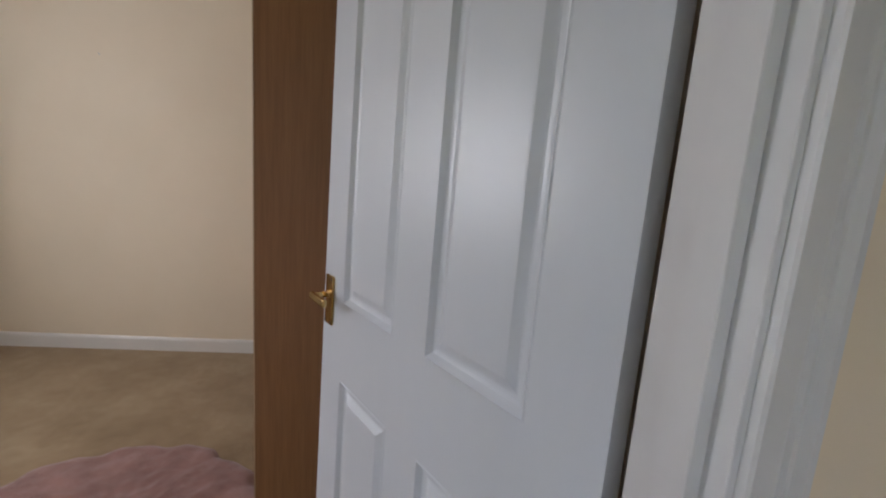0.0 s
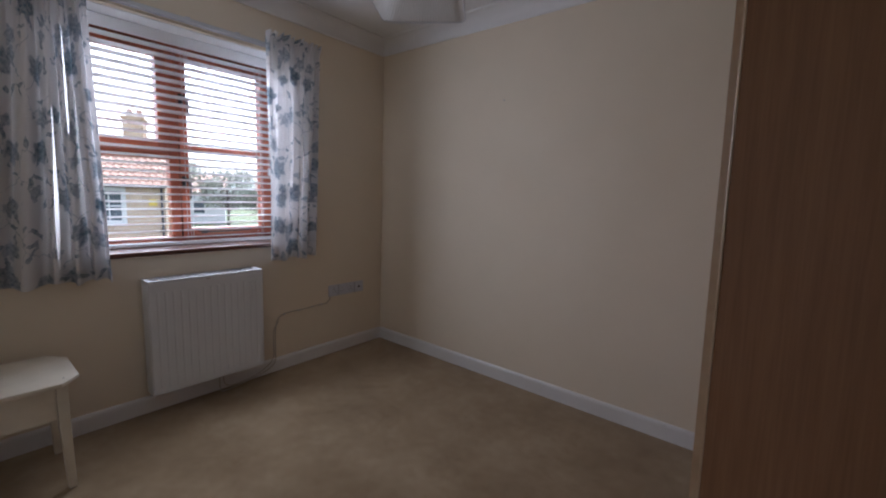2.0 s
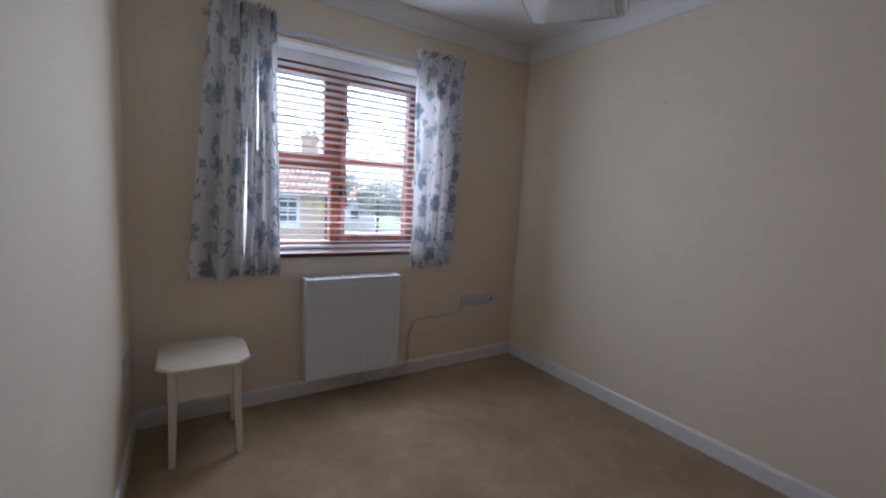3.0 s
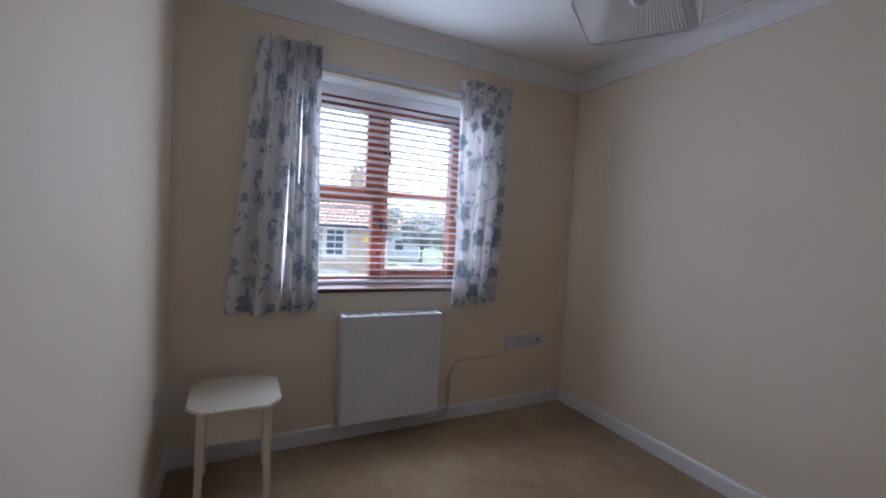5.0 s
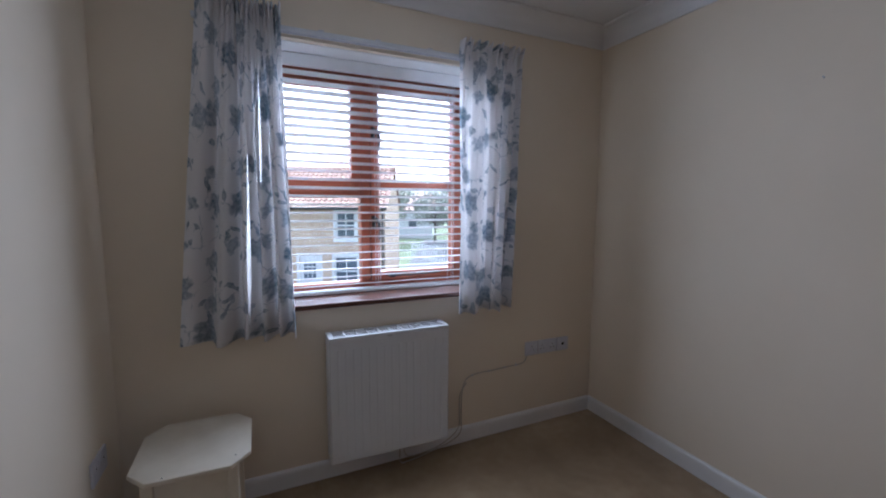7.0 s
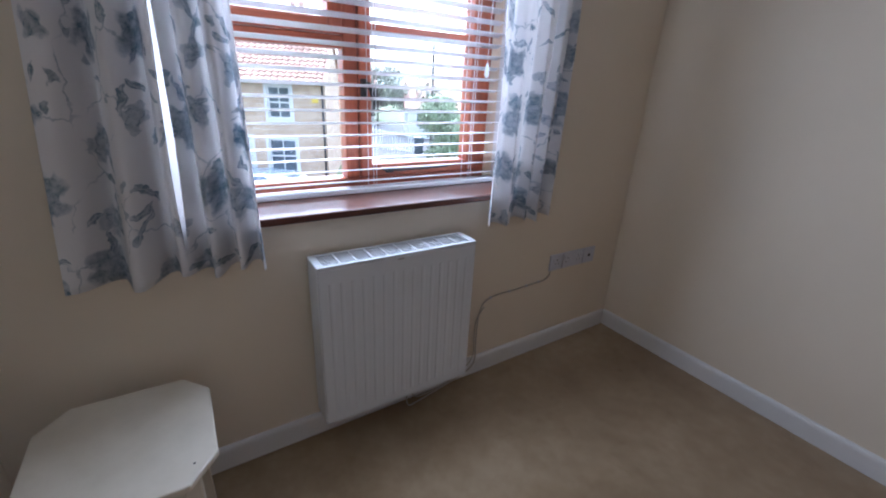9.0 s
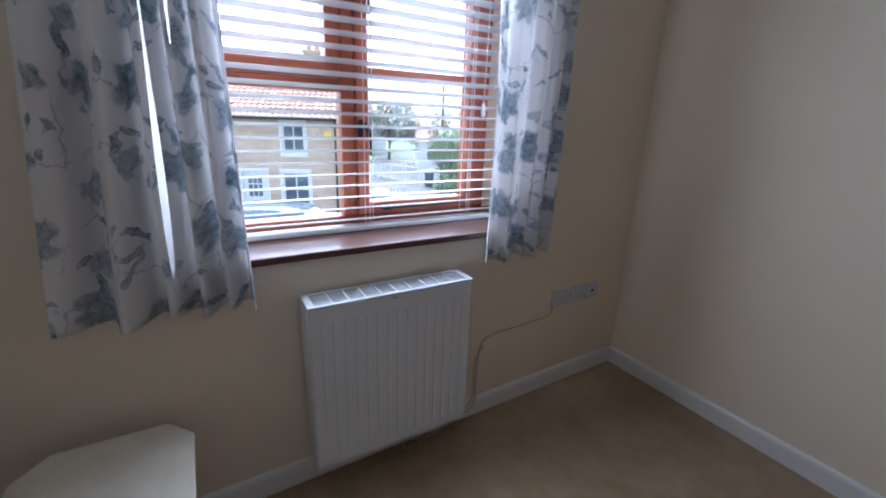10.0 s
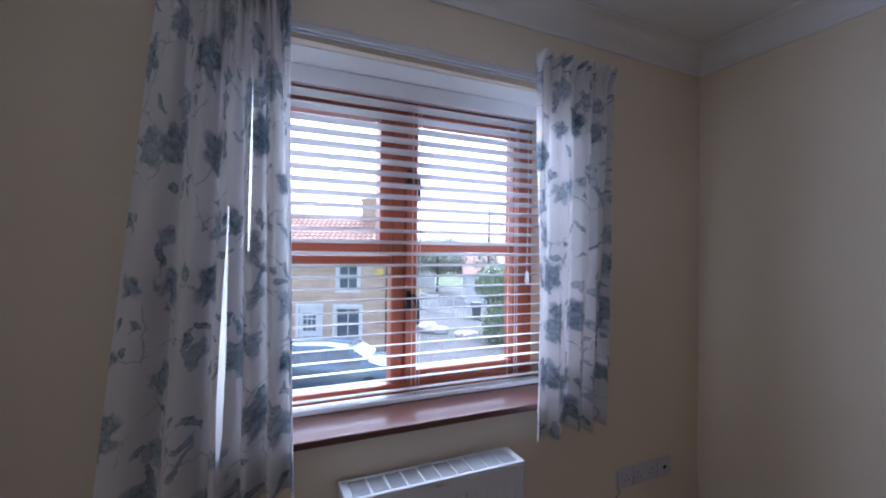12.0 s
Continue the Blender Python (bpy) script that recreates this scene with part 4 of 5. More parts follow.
ward_part("side_panel", (WX + 0.0032, WYA, 0, XE - 0.02, WYA + 0.018, WH))
ward_part("front_edge", (WX + 0.0003, WYA + 0.0036, 0, WX + 0.0029, WYA + 0.0144, WH), M_WARD, "brown laminate front edge", ward, 0.0004)
for y_ in (WYA - 0.0004, WYA + 0.0146):
    ward_part("edge_strip", (WX, y_, 0, WX + 0.0030, y_ + 0.0038, WH), M_EDGE, "thin pale strip along the panel corner", ward, 0.0008)
ward_part("side_panel", (WX + 0.003, WYB - 0.018, 0, XE - 0.02, WYB, WH))
ward_part("front_post", (WX + 0.006, WYA + 0.0185, 0, WX + 0.024, WYA + 0.105, WH))
ward_part("top", (WX + 0.026, WYA + 0.0185, WH - 0.018, XE - 0.02, WYB - 0.0185, WH))
ward_part("plinth", (WX + 0.060, WYA + 0.0185, 0, WX + 0.078, WYB - 0.0185, 0.07))
ward_part("back", (XE - 0.026, WYA + 0.0185, 0.0, XE - 0.021, WYB - 0.0185, WH - 0.0185))
nd, DY0 = 3, WYA + 0.095
dw = (WYB - DY0) / nd
for k in range(nd):
    y0, y1 = DY0 + k * dw + 0.0015, DY0 + (k + 1) * dw - 0.0015
    dr = ward_part("door", (WX - 0.0205, y0, 0.072, WX - 0.0045, y1, WH), M_WARD)
    ward_part("edge_strip", (WX - 0.0203, y0 - 0.0014, 0.072, WX - 0.0047, y0 - 0.0002, WH), M_EDGE, "pale edging strip", dr, 0)
    hy_ = y1 - 0.05 if k == 0 else y0 + 0.05
    bm = bmesh.new()
    add_tube(bm, smooth_path([(WX - 0.021, hy_, 0.95), (WX - 0.045, hy_, 0.96), (WX - 0.048, hy_, 1.01), (WX - 0.045, hy_, 1.06), (WX - 0.021, hy_, 1.07)], 5), 0.005, 8)
    bm.transform(winv)
    part("handle", bm, M_BRASS, dr, "brass bow handle", True)
    for z in (0.3, 1.8):
        bm = bmesh.new()
        add_box(bm, WX - 0.0047, y0 + 0.002, z - 0.02, WX + 0.0062, y0 + 0.008, z + 0.02)
        bm.transform(winv)
        part("hinge", bm, M_STEEL, dr)

# the tall carcass leans a degree into the room on the soft carpet
ward.rotation_euler = (0, radians(-1.1), 0)
ward.location.x += 0.012

# ---- pink rug ----
rug = thing("rug", (-0.44, 3.60, 0), "dusty pink shaggy wool rug with a wavy scalloped edge", "rug")
bm = bmesh.new()
NR, NA = 26, 150
prev = None
for r in range(NR + 1):
    f = r / NR
    ring = []
    for a in range(NA):
        th_ = 2 * math.pi * a / NA
        rad_ = 0.485 * (1 + 0.045 * math.cos(2 * th_ + 0.6) + 0.030 * math.sin(11 * th_) + 0.018 * math.sin(5 * th_ + 1.0) + 0.012 * math.sin(23 * th_))
        p = Vector((rad_ * f * math.cos(th_) * 1.03, rad_ * f * math.sin(th_) * 0.97, 0))
        nz = noise.noise(Vector((p.x * 34, p.y * 34, 1.7))) * 0.006 + noise.noise(Vector((p.x * 11, p.y * 11, 4))) * 0.005
        h = (0.022 + nz) * (1 - max(0, (f - 0.90) / 0.10) ** 2.2)
        ring.append((p.x, p.y, max(h, 0.0005)))
    ring = [bm.verts.new(c) for c in ring]
    if prev is not None:
        for a in range(NA):
            if r == 1:
                continue
            bm.faces.new((prev[a], prev[(a + 1) % NA], ring[(a + 1) % NA], ring[a]))
    if r == 1:
        bm.faces.new(ring)
    prev = ring
loose = [v for v in bm.verts if not v.link_faces]
bmesh.ops.delete(bm, geom=loose, context="VERTS")
part("shag", bm, M_RUG, rug, "", True)

# ---- pendant light with a square pleated shade ----
PX, PY = -0.866, 3.810
lampt = thing("pendant_light", (PX, PY, ZC), "unlit ceiling pendant with a square pleated ivory shade", "ceiling light")
linv = Matrix.Translation(lampt.location).inverted()


def rounded_square(half, r, n_side, n_corner):
    pts = []
    for q, (sx, sy) in enumerate(((1, 1), (-1, 1), (-1, -1), (1, -1))):
        for k in range(n_corner + 1):
            a = radians(90 * q + 90 * k / n_corner)
            pts.append((sx * (half - r) + r * math.cos(a), sy * (half - r) + r * math.sin(a)))
        nxt = [(-(half - r), half), (-half, -(half - r)), (half - r, -half), (half, half - r)][q]
        for k in range(1, n_side):
            f = k / n_side
            pts.append((pts[-k][0] * (1 - f) + nxt[0] * f, pts[-k][1] * (1 - f) + nxt[1] * f))
    return pts


RIM_Z, SH_H, TURNL = 1.858, 0.20, 35
low, top_ = rounded_square(0.150, 0.035, 44, 10), rounded_square(0.085, 0.025, 44, 10)
ca, sa = math.cos(radians(TURNL)), math.sin(radians(TURNL))
bm = bmesh.new()
prev = None
for j in range(9):
    v = j / 8
    ring = []
    for k, (p, q) in enumerate(zip(low, top_)):
        e = v ** 0.8
        x, y = p[0] * (1 - e) + q[0] * e, p[1] * (1 - e) + q[1] * e
        pl = 1 + (0.006 if k % 2 else -0.006) * (1 - 0.3 * v)
        x, y = x * pl, y * pl
        ring.append(bm.verts.new((PX + x * ca - y * sa, PY + x * sa + y * ca, RIM_Z + SH_H * v)))
    if prev:
        for k in range(len(ring)):
            bm.faces.new((prev[k], prev[(k + 1) % len(ring)], ring[(k + 1) % len(ring)], ring[k]))
    prev = ring
bm.transform(linv)
part("shade", bm, M_SHADE, lampt, "pleated ivory fabric shade")
for pts, z, r in ((low, RIM_Z, 0.0032), (top_, RIM_Z + SH_H, 0.0025)):
    bm = bmesh.new()
    loop = [(PX + x * ca - y * sa, PY + x * sa + y * ca, z) for x, y in pts]
    add_tube(bm, loop + [loop[0]], r, 6, False)
    bm.transform(linv)
    part("rim", bm, M_GLOSS, lampt, "fabric-bound wire rim", True)
bm = bmesh.new()
for k in range(4):
    a = radians(TURNL + 90 * k)
    add_tube(bm, [(PX + 0.02 * math.cos(a), PY + 0.02 * math.sin(a), RIM_Z + SH_H - 0.03), (PX + 0.083 * math.cos(a), PY + 0.083 * math.sin(a), RIM_Z + SH_H)], 0.0018, 6)
bm.transform(linv)
part("spider", bm, M_STEEL, lampt)
bm = bmesh.new()
add_tube(bm, [(PX, PY, z) for z in (RIM_Z + 0.11, RIM_Z + 0.115, RIM_Z + 0.165, RIM_Z + 0.19, RIM_Z + 0.20)], [0.014, 0.019, 0.019, 0.014, 0.005], 14)
bm.transform(linv)
part("lamp_holder", bm, M_GLOSS, lampt, "", True)
bm = bmesh.new()
add_tube(bm, [(PX, PY, RIM_Z + z) for z in (0.022, 0.026, 0.040, 0.062, 0.085, 0.105, 0.115)], [0.004, 0.014, 0.026, 0.030, 0.024, 0.015, 0.013], 16)
bm.transform(linv)
part("bulb", bm, M_GLOSS, lampt, "white unlit bulb", True)
bm = bmesh.new()
add_tube(bm, [(PX, PY, RIM_Z + 0.19), (PX, PY, ZC - 0.02)], 0.003, 8)
bm.transform(linv)
part("flex", bm, M_GLOSS, lampt, "", True)
bm = bmesh.new()
add_tube(bm, [(PX, PY, z) for z in (ZC - 0.03, ZC - 0.026, ZC - 0.012, ZC)], [0.012, 0.030, 0.040, 0.040], 20)
bm.transform(linv)
part("ceiling_rose", bm, M_GLOSS, lampt, "", True)

# ---- outside, in a frame that looks out of the window: right, ahead, up ----
OUT = Matrix.Translation((-1.12, 3.15, 0)) @ Matrix.Rotation(math.atan2(0.914, 0.405), 4, "Z")
GZ = -2.95
M_STONE = bpy.data.materials.new("pale_limestone")
t_, n_, l_, b_ = nodes_of(M_STONE)
bk = t_.nodes.new("ShaderNodeTexBrick")
bk.inputs["Color1"].default_value, bk.inputs["Color2"].default_value, bk.inputs["Mortar"].default_value = (0.56, 0.43, 0.30, 1), (0.46, 0.34, 0.235, 1), (0.52, 0.44, 0.35, 1)
bk.inputs["Scale"].default_value, bk.inputs["Mortar Size"].default_value, bk.inputs["Brick Width"].default_value, bk.inputs["Row Height"].default_value = 1.0, 0.014, 0.34, 0.16
mp_ = t_.nodes.new("ShaderNodeMapping")
mp_.inputs["Rotation"].default_value = (radians(90), 0, 0)
l_.new(coords(t_), mp_.inputs["Vector"])
l_.new(mp_.outputs["Vector"], bk.inputs["Vector"])
mx_ = t_.nodes.new("ShaderNodeMix")
mx_.data_type, mx_.blend_type = "RGBA", "MULTIPLY"
mx_.inputs["Factor"].default_value = 0.7
l_.new(bk.outputs["Color"], mx_.inputs["A"])
l_.new(ramp(t_, tex_noise(t_, coords(t_), 1.8, 5, 0.6), [(0.3, (0.72, 0.66, 0.62)), (0.7, (1, 1, 1))]), mx_.inputs["B"])
l_.new(mx_.outputs["Result"], b_.inputs["Base Color"])
b_.inputs["Roughness"].default_value = 0.9
bump(t_, b_, bk.outputs["Fac"], 0.4, 0.01)
M_TILE = surface("red_clay_pantile", (0.31, 0.19, 0.14), (0.43, 0.28, 0.215), 0.85, 2.5, 40, 0.3, 0.004)
M_TARMAC = surface("pale_worn_tarmac", (0.085, 0.083, 0.082), (0.12, 0.117, 0.115), 0.85, 0.5, 60, 0.3, 0.004, spec=0.1)
M_PAVE = surface("grey_concrete_paving", (0.24, 0.23, 0.22), (0.33, 0.32, 0.30), 0.85, 0.8, 40, 0.3, 0.004, spec=0.1)
M_GRASS = surface("rough_grass", (0.085, 0.105, 0.055), (0.14, 0.16, 0.09), 0.9, 0.6, 30, 0.6, 0.02, spec=0.1)
M_WHITE = surface("white_outdoor_paint", (0.54, 0.54, 0.53), (0.64, 0.64, 0.62), 0.5, 2, 60, 0.1)
M_OGLASS = surface("dark_reflecting_glass", (0.07, 0.085, 0.10), (0.13, 0.15, 0.17), 0.06, 2, 10, 0)
M_LEAF = surface("green_leaf", (0.15, 0.20, 0.10), (0.25, 0.31, 0.17), 0.6, 3, 40, 0.1)
# paler, greyer copy of M_LEAF: distance haze is put into the leaf colour
M_FARLEAF = surface("haze_tinted_far_leaf", (0.19, 0.205, 0.155), (0.29, 0.30, 0.235), 0.8, 3, 40, 0.1)
M_BARK = surface("grey_bark", (0.06, 0.05, 0.04), (0.12, 0.10, 0.08), 0.9, 6, 60, 0.5, 0.01)
M_CAR = surface("blue_grey_car_paint", (0.13, 0.17, 0.215), (0.15, 0.195, 0.24), 0.18, 4, 400, 0, metal=0.5)
M_TYRE = surface("tyre_rubber", (0.02, 0.02, 0.02), (0.035, 0.035, 0.035), 0.8, 10, 60, 0.2)
M_RAILM = surface("pale_grey_railing_paint", (0.55, 0.56, 0.56), (0.66, 0.67, 0.67), 0.5, 5, 60, 0.1)
# greyed green: the hills look hazy by colour alone
M_HILL = surface("far_wooded_hill", (0.15, 0.17, 0.145), (0.22, 0.235, 0.20), 0.95, 0.05, 1, 0.3, 0.3)

bm = bmesh.new()
ga = bmesh.ops.create_circle(bm, cap_ends=True, radius=900, segments=48)
bm.transform(Matrix.Translation((0, 0, GZ - 0.02)))
tagged(part("ground", bm, M_GRASS), "rough grass and fields to the horizon", kind="structure")


def out_box(bm_, x0, y0, z0, x1, y1, z1, bevel=0.0, seg=1):
    add_box(bm_, x0, y0, z0, x1, y1, z1, bevel, seg)


def out_part(name, bm_, material, parent=None, label="", smooth=False):
    """A mesh in the outside frame; under a parent that stands at OUT's origin."""
    ob = part(name, bm_, material, parent, label, smooth)
    if parent is None:
        ob.matrix_world = OUT
    return ob


def out_thing(name, label, category, group=""):
    ob = thing(name, (0, 0, 0), label, category, group)
    ob.matrix_world = OUT
    return ob


bm = bmesh.new()
out_box(bm, -40, 8.5, GZ - 0.10, 9.5, 15.4, GZ)
tagged(out_part("road", bm, M_TARMAC), "pale worn tarmac road", kind="structure")
bm = bmesh.new()
pts = [(-1.65, 15.4), (6.0, 15.4), (6.0, 24), (8.5, 50), (-2.0, 50), (-2.2, 24)]
a_ = [bm.verts.new((x, y, GZ + 0.004)) for x, y in pts]
c_ = [bm.verts.new((x, y, GZ - 0.1)) for x, y in pts]
bm.faces.new(a_)
for k in range(len(pts)):
    bm.faces.new((a_[k], c_[k], c_[(k + 1) % len(pts)], a_[(k + 1) % len(pts)]))
tagged(out_part("lane", bm, M_TARMAC), "pale side lane running away uphill", kind="structure")
bm = bmesh.new()
out_box(bm, -40, 15.4, GZ - 0.1, -1.7, 17.98, GZ + 0.11, 0.02)
tagged(out_part("pavement", bm, M_PAVE), "grey paving in front of the cottage", kind="structure")


# ---- stone cottage across the road ----
def sash_window(parent, xc, z0, z1, w, y, cols=2):
    win = new("window")
    win.parent = parent
    b1 = bmesh.new()
    s = 0.11
    for d in ((xc - w / 2 - s, y - 0.05, z0 - 0.14, xc + w / 2 + s, y - 0.001, z0), (xc - w / 2 - s, y - 0.04, z1, xc + w / 2 + s, y - 0.001, z1 + 0.16), (xc - w / 2 - s, y - 0.03, z0, xc - w / 2, y - 0.001, z1), (xc + w / 2, y - 0.03, z0, xc + w / 2 + s, y - 0.001, z1)):
        add_box(b1, *d, 0.008)
    part("surround", b1, M_WHITE, win, "white painted stone surround")
    b1 = bmesh.new()
    add_box(b1, xc - w / 2, y + 0.10, z0, xc + w / 2, y + 0.12, z1)
    part("pane", b1, M_OGLASS, win, "dark reflecting panes")
    b1 = bmesh.new()
    zm = (z0 + z1) / 2
    for d in ((xc - w / 2, y + 0.04, z0, xc + w / 2, y + 0.099, z0 + 0.06), (xc - w / 2, y + 0.04, z1 - 0.06, xc + w / 2, y + 0.099, z1), (xc - w / 2, y + 0.04, zm - 0.03, xc + w / 2, y + 0.099, zm + 0.03), (xc - w / 2, y + 0.04, z0 + 0.06, xc - w / 2 + 0.06, y + 0.099, zm - 0.03), (xc + w / 2 - 0.06, y + 0.04, z0 + 0.06, xc + w / 2, y + 0.099, zm - 0.03), (xc - w / 2, y + 0.04, zm + 0.03, xc - w / 2 + 0.06, y + 0.099, z1 - 0.06), (xc + w / 2 - 0.06, y + 0.04, zm + 0.03, xc + w / 2, y + 0.099, z1 - 0.06), (xc - 0.018, y + 0.05, z0 + 0.06, xc + 0.018, y + 0.098, zm - 0.03), (xc - 0.018, y + 0.05, zm + 0.03, xc + 0.018, y + 0.098, z1 - 0.06)):
        add_box(b1, *d)
    part("sash_frame", b1, M_WHITE, win, "white sash frame")


HY, HX0, HX1, EAVE, RIDGE = 18.0, -13.0, -2.30, 1.22, 3.05
house = out_thing("stone_cottage", "two-storey pale limestone cottage with red pantile roof", "house")
cut = [(-4.07, -2.36, -1.02, 1.06), (-4.07, -0.22, 0.98, 0.86), (-8.6, -0.22, 0.98, 0.86), (-8.6, -2.36, -1.02, 1.06), (-5.72, GZ, -0.98, 0.92)]
xs = sorted({HX0, HX1, *[c[0] - c[3] / 2 for c in cut], *[c[0] + c[3] / 2 for c in cut]})
zs = sorted({GZ, EAVE, *[c[1] for c in cut], *[c[2] for c in cut]})
bm = bmesh.new()
for x0, x1 in zip(xs, xs[1:]):
    for z0, z1 in zip(zs, zs[1:]):
        xm, zm = (x0 + x1) / 2, (z0 + z1) / 2
        if any(abs(xm - c[0]) < c[3] / 2 and c[1] < zm < c[2] for c in cut):
            continue
        add_box(bm, x0, HY, z0, x1, HY + 0.3, z1)
part("front_wall", bm, M_STONE, house)
bm = bmesh.new()
g = [bm.verts.new(p) for p in ((HX1, HY + 0.3, GZ), (HX1, HY + 6, GZ), (HX1, HY + 6, EAVE), (HX1, HY + 3.1, RIDGE - 0.06), (HX1, HY + 0.3, EAVE + 0.15), (HX1, HY + 0.3, EAVE))]
bm.faces.new(g)
g2 = [bm.verts.new((v.co.x - 0.3, v.co.y, v.co.z)) for v in g]
bm.faces.new(g2[::-1])
for k in range(6):
    bm.faces.new((g[k], g2[k], g2[(k + 1) % 6], g[(k + 1) % 6]))
part("gable_wall", bm, M_STONE, house)
for xc, z0, z1, w in cut[:4]:
    sash_window(house, xc, z0, z1, w, HY)
dr_ = new("door")
dr_.parent = house
bm = bmesh.new()
add_box(bm, -6.18, HY + 0.06, GZ, -5.26, HY + 0.12, -0.98)
part("leaf", bm, M_WHITE, dr_, "white painted cottage door")
bm = bmesh.new()
for d in ((-6.30, HY - 0.03, GZ, -6.18, HY - 0.001, -0.86), (-5.26, HY - 0.03, GZ, -5.14, HY - 0.001, -0.86), (-6.18, HY - 0.03, -0.98, -5.26, HY - 0.001, -0.86)):
    add_box(bm, *d, 0.006)
part("surround", bm, M_WHITE, dr_)
for i in range(3):
    for k in range(3):
        bm = bmesh.new()
        x, z = -5.99 + i * 0.19, -2.02 + k * 0.27
        add_box(bm, x, HY + 0.052, z, x + 0.155, HY + 0.062, z + 0.22)
        part("pane", bm, M_OGLASS, dr_)
# pantiled roof: waves across, stepped courses up the slope
bm = bmesh.new()
slope = Vector((0, 3.35, RIDGE - EAVE + 0.18))
n_course, per = 13, 0.24
nx = int((HX1 - HX0 + 0.3) / per) * 4
nrm = Vector((0, -slope.z, slope.y)).normalized()
prev = None
for c in range(n_course):
    for e, lift in ((0.0, 0.045), (1.0, 0.0)):
        f = (c + e) / n_course
        row = []
        for i in range(nx + 1):
            x = HX0 - 0.15 + i * per / 4
            p = Vector((x, HY - 0.25, EAVE - 0.05)) + slope * f + nrm * (lift + 0.035 * math.sin(i * math.pi / 2) + 0.006 * noise.noise(Vector((x * 3, c * 5, 1))))
            row.append(bm.verts.new(p))
        if prev:
            for i in range(nx):
                bm.faces.new((prev[i], prev[i + 1], row[i + 1], row[i]))
        prev = row
tagged(part("roof_tiles", bm, M_TILE, house, "weathered red clay pantiles"), kind="stuff")
bm = bmesh.new()
g = [bm.verts.new(p) for p in ((HX0, HY - 0.2, EAVE - 0.10), (HX1 + 0.1, HY - 0.2, EAVE - 0.10), (HX1 + 0.1, HY + 3.08, RIDGE), (HX0, HY + 3.08, RIDGE), (HX0, HY + 6.3, EAVE - 0.1), (HX1 + 0.1, HY + 6.3, EAVE - 0.1))]
bm.faces.new(g[:4])
bm.faces.new((g[3], g[2], g[5], g[4]))
part("roof_deck", bm, M_TILE, house)
bm = bmesh.new()
add_tube(bm, [(HX0 - 0.15, HY + 3.1, RIDGE + 0.05), (HX1 + 0.15, HY + 3.1, RIDGE + 0.05)], 0.13, 10)
part("ridge_tiles", bm, M_TILE, house, "", True)
bm = bmesh.new()
add_tube(bm, [(HX0, HY - 0.30, EAVE - 0.08), (HX1 + 0.1, HY - 0.30, EAVE - 0.08)], 0.06, 8)
part("gutter", bm, M_BLACK, house, "dark gutter under the eaves", True)
bm = bmesh.new()
add_tube(bm, [(HX1 - 0.10, HY - 0.06, EAVE - 0.1), (HX1 - 0.10, HY - 0.06, GZ)], 0.04, 8)
part("downpipe", bm, M_BLACK, house, "", True)
ch = new("chimney")
ch.parent = house
bm = bmesh.new()
add_box(bm, -4.00, HY + 2.6, RIDGE - 0.4, -3.28, HY + 3.5, RIDGE + 0.85, 0.01)
add_box(bm, -4.06, HY + 2.54, RIDGE + 0.85, -3.22, HY + 3.56, RIDGE + 0.97, 0.01)
part("stack", bm, M_STONE, ch)
for x in (-3.81, -3.47):
    bm = bmesh.new()
    add_tube(bm, [(x, HY + 3.05, RIDGE + 0.96), (x, HY + 3.05, RIDGE + 1.00), (x, HY + 3.05, RIDGE + 1.30)], [0.15, 0.14, 0.11], 12)
    part("chimney_pot", bm, M_TILE, ch, "clay chimney pot", True)
al = bmesh.new()
add_box(al, -2.82, HY - 0.09, 0.42, -2.56, HY - 0.002, 0.66, 0.02, 2)
part("alarm_box", al, surface("yellow_plastic", (0.62, 0.45, 0.06), (0.70, 0.52, 0.09), 0.4, 5, 50, 0), house, "yellow alarm box")

# ---- parked car ----
car = out_thing("parked_car", "blue-grey estate car parked at the kerb", "car")
CL, CR, CY0, CY1 = -7.5, -1.15, 12.6, 14.35
side = [(CL, 0.35), (CL + 0.05, 0.80), (CL + 0.30, 1.02), (CL + 0.75, 1.40), (CL + 1.6, 1.50), (CL + 3.0, 1.51), (CL + 3.9, 1.44), (CL + 4.9, 1.02), (CL + 5.7, 0.92), (CR - 0.10, 0.74), (CR, 0.45), (CR - 0.05, 0.22), (CL + 0.1, 0.22)]
SC_ = 4.6 / (CR - CL)
side = [(CR - (CR - x) * SC_, z) for x, z in side]
CL2 = side[0][0]
bm = bmesh.new()
lay = []
for y, k in ((CY0, 0.0), (CY0 + 0.03, 1.0), (CY1 - 0.03, 1.0), (CY1, 0.0)):
    r = []
    for x, z in side:
        tuck = 0.14 * max(0, z - 0.9) / 0.6
        yy = y + (tuck if y < 13.4 else -tuck)
        r.append(bm.verts.new((x if k else x * 0.995 + (CL2 + CR) / 2 * 0.005, yy, GZ + z * (1 if k else 0.985))))
    lay.append(r)
n = len(side)
for p, q in zip(lay, lay[1:]):
    for k in range(n):
        bm.faces.new((p[k], p[(k + 1) % n], q[(k + 1) % n], q[k]))
bm.faces.new(lay[0])
bm.faces.new(lay[-1][::-1])
bmesh.ops.bevel(bm, geom=[e for e in bm.edges if e.calc_length() > 0.3], offset=0.03, segments=2, affect="EDGES")
part("body", bm, M_CAR, car, "", True)
fx = lambda u: CR - (CR - (CL + u)) * SC_
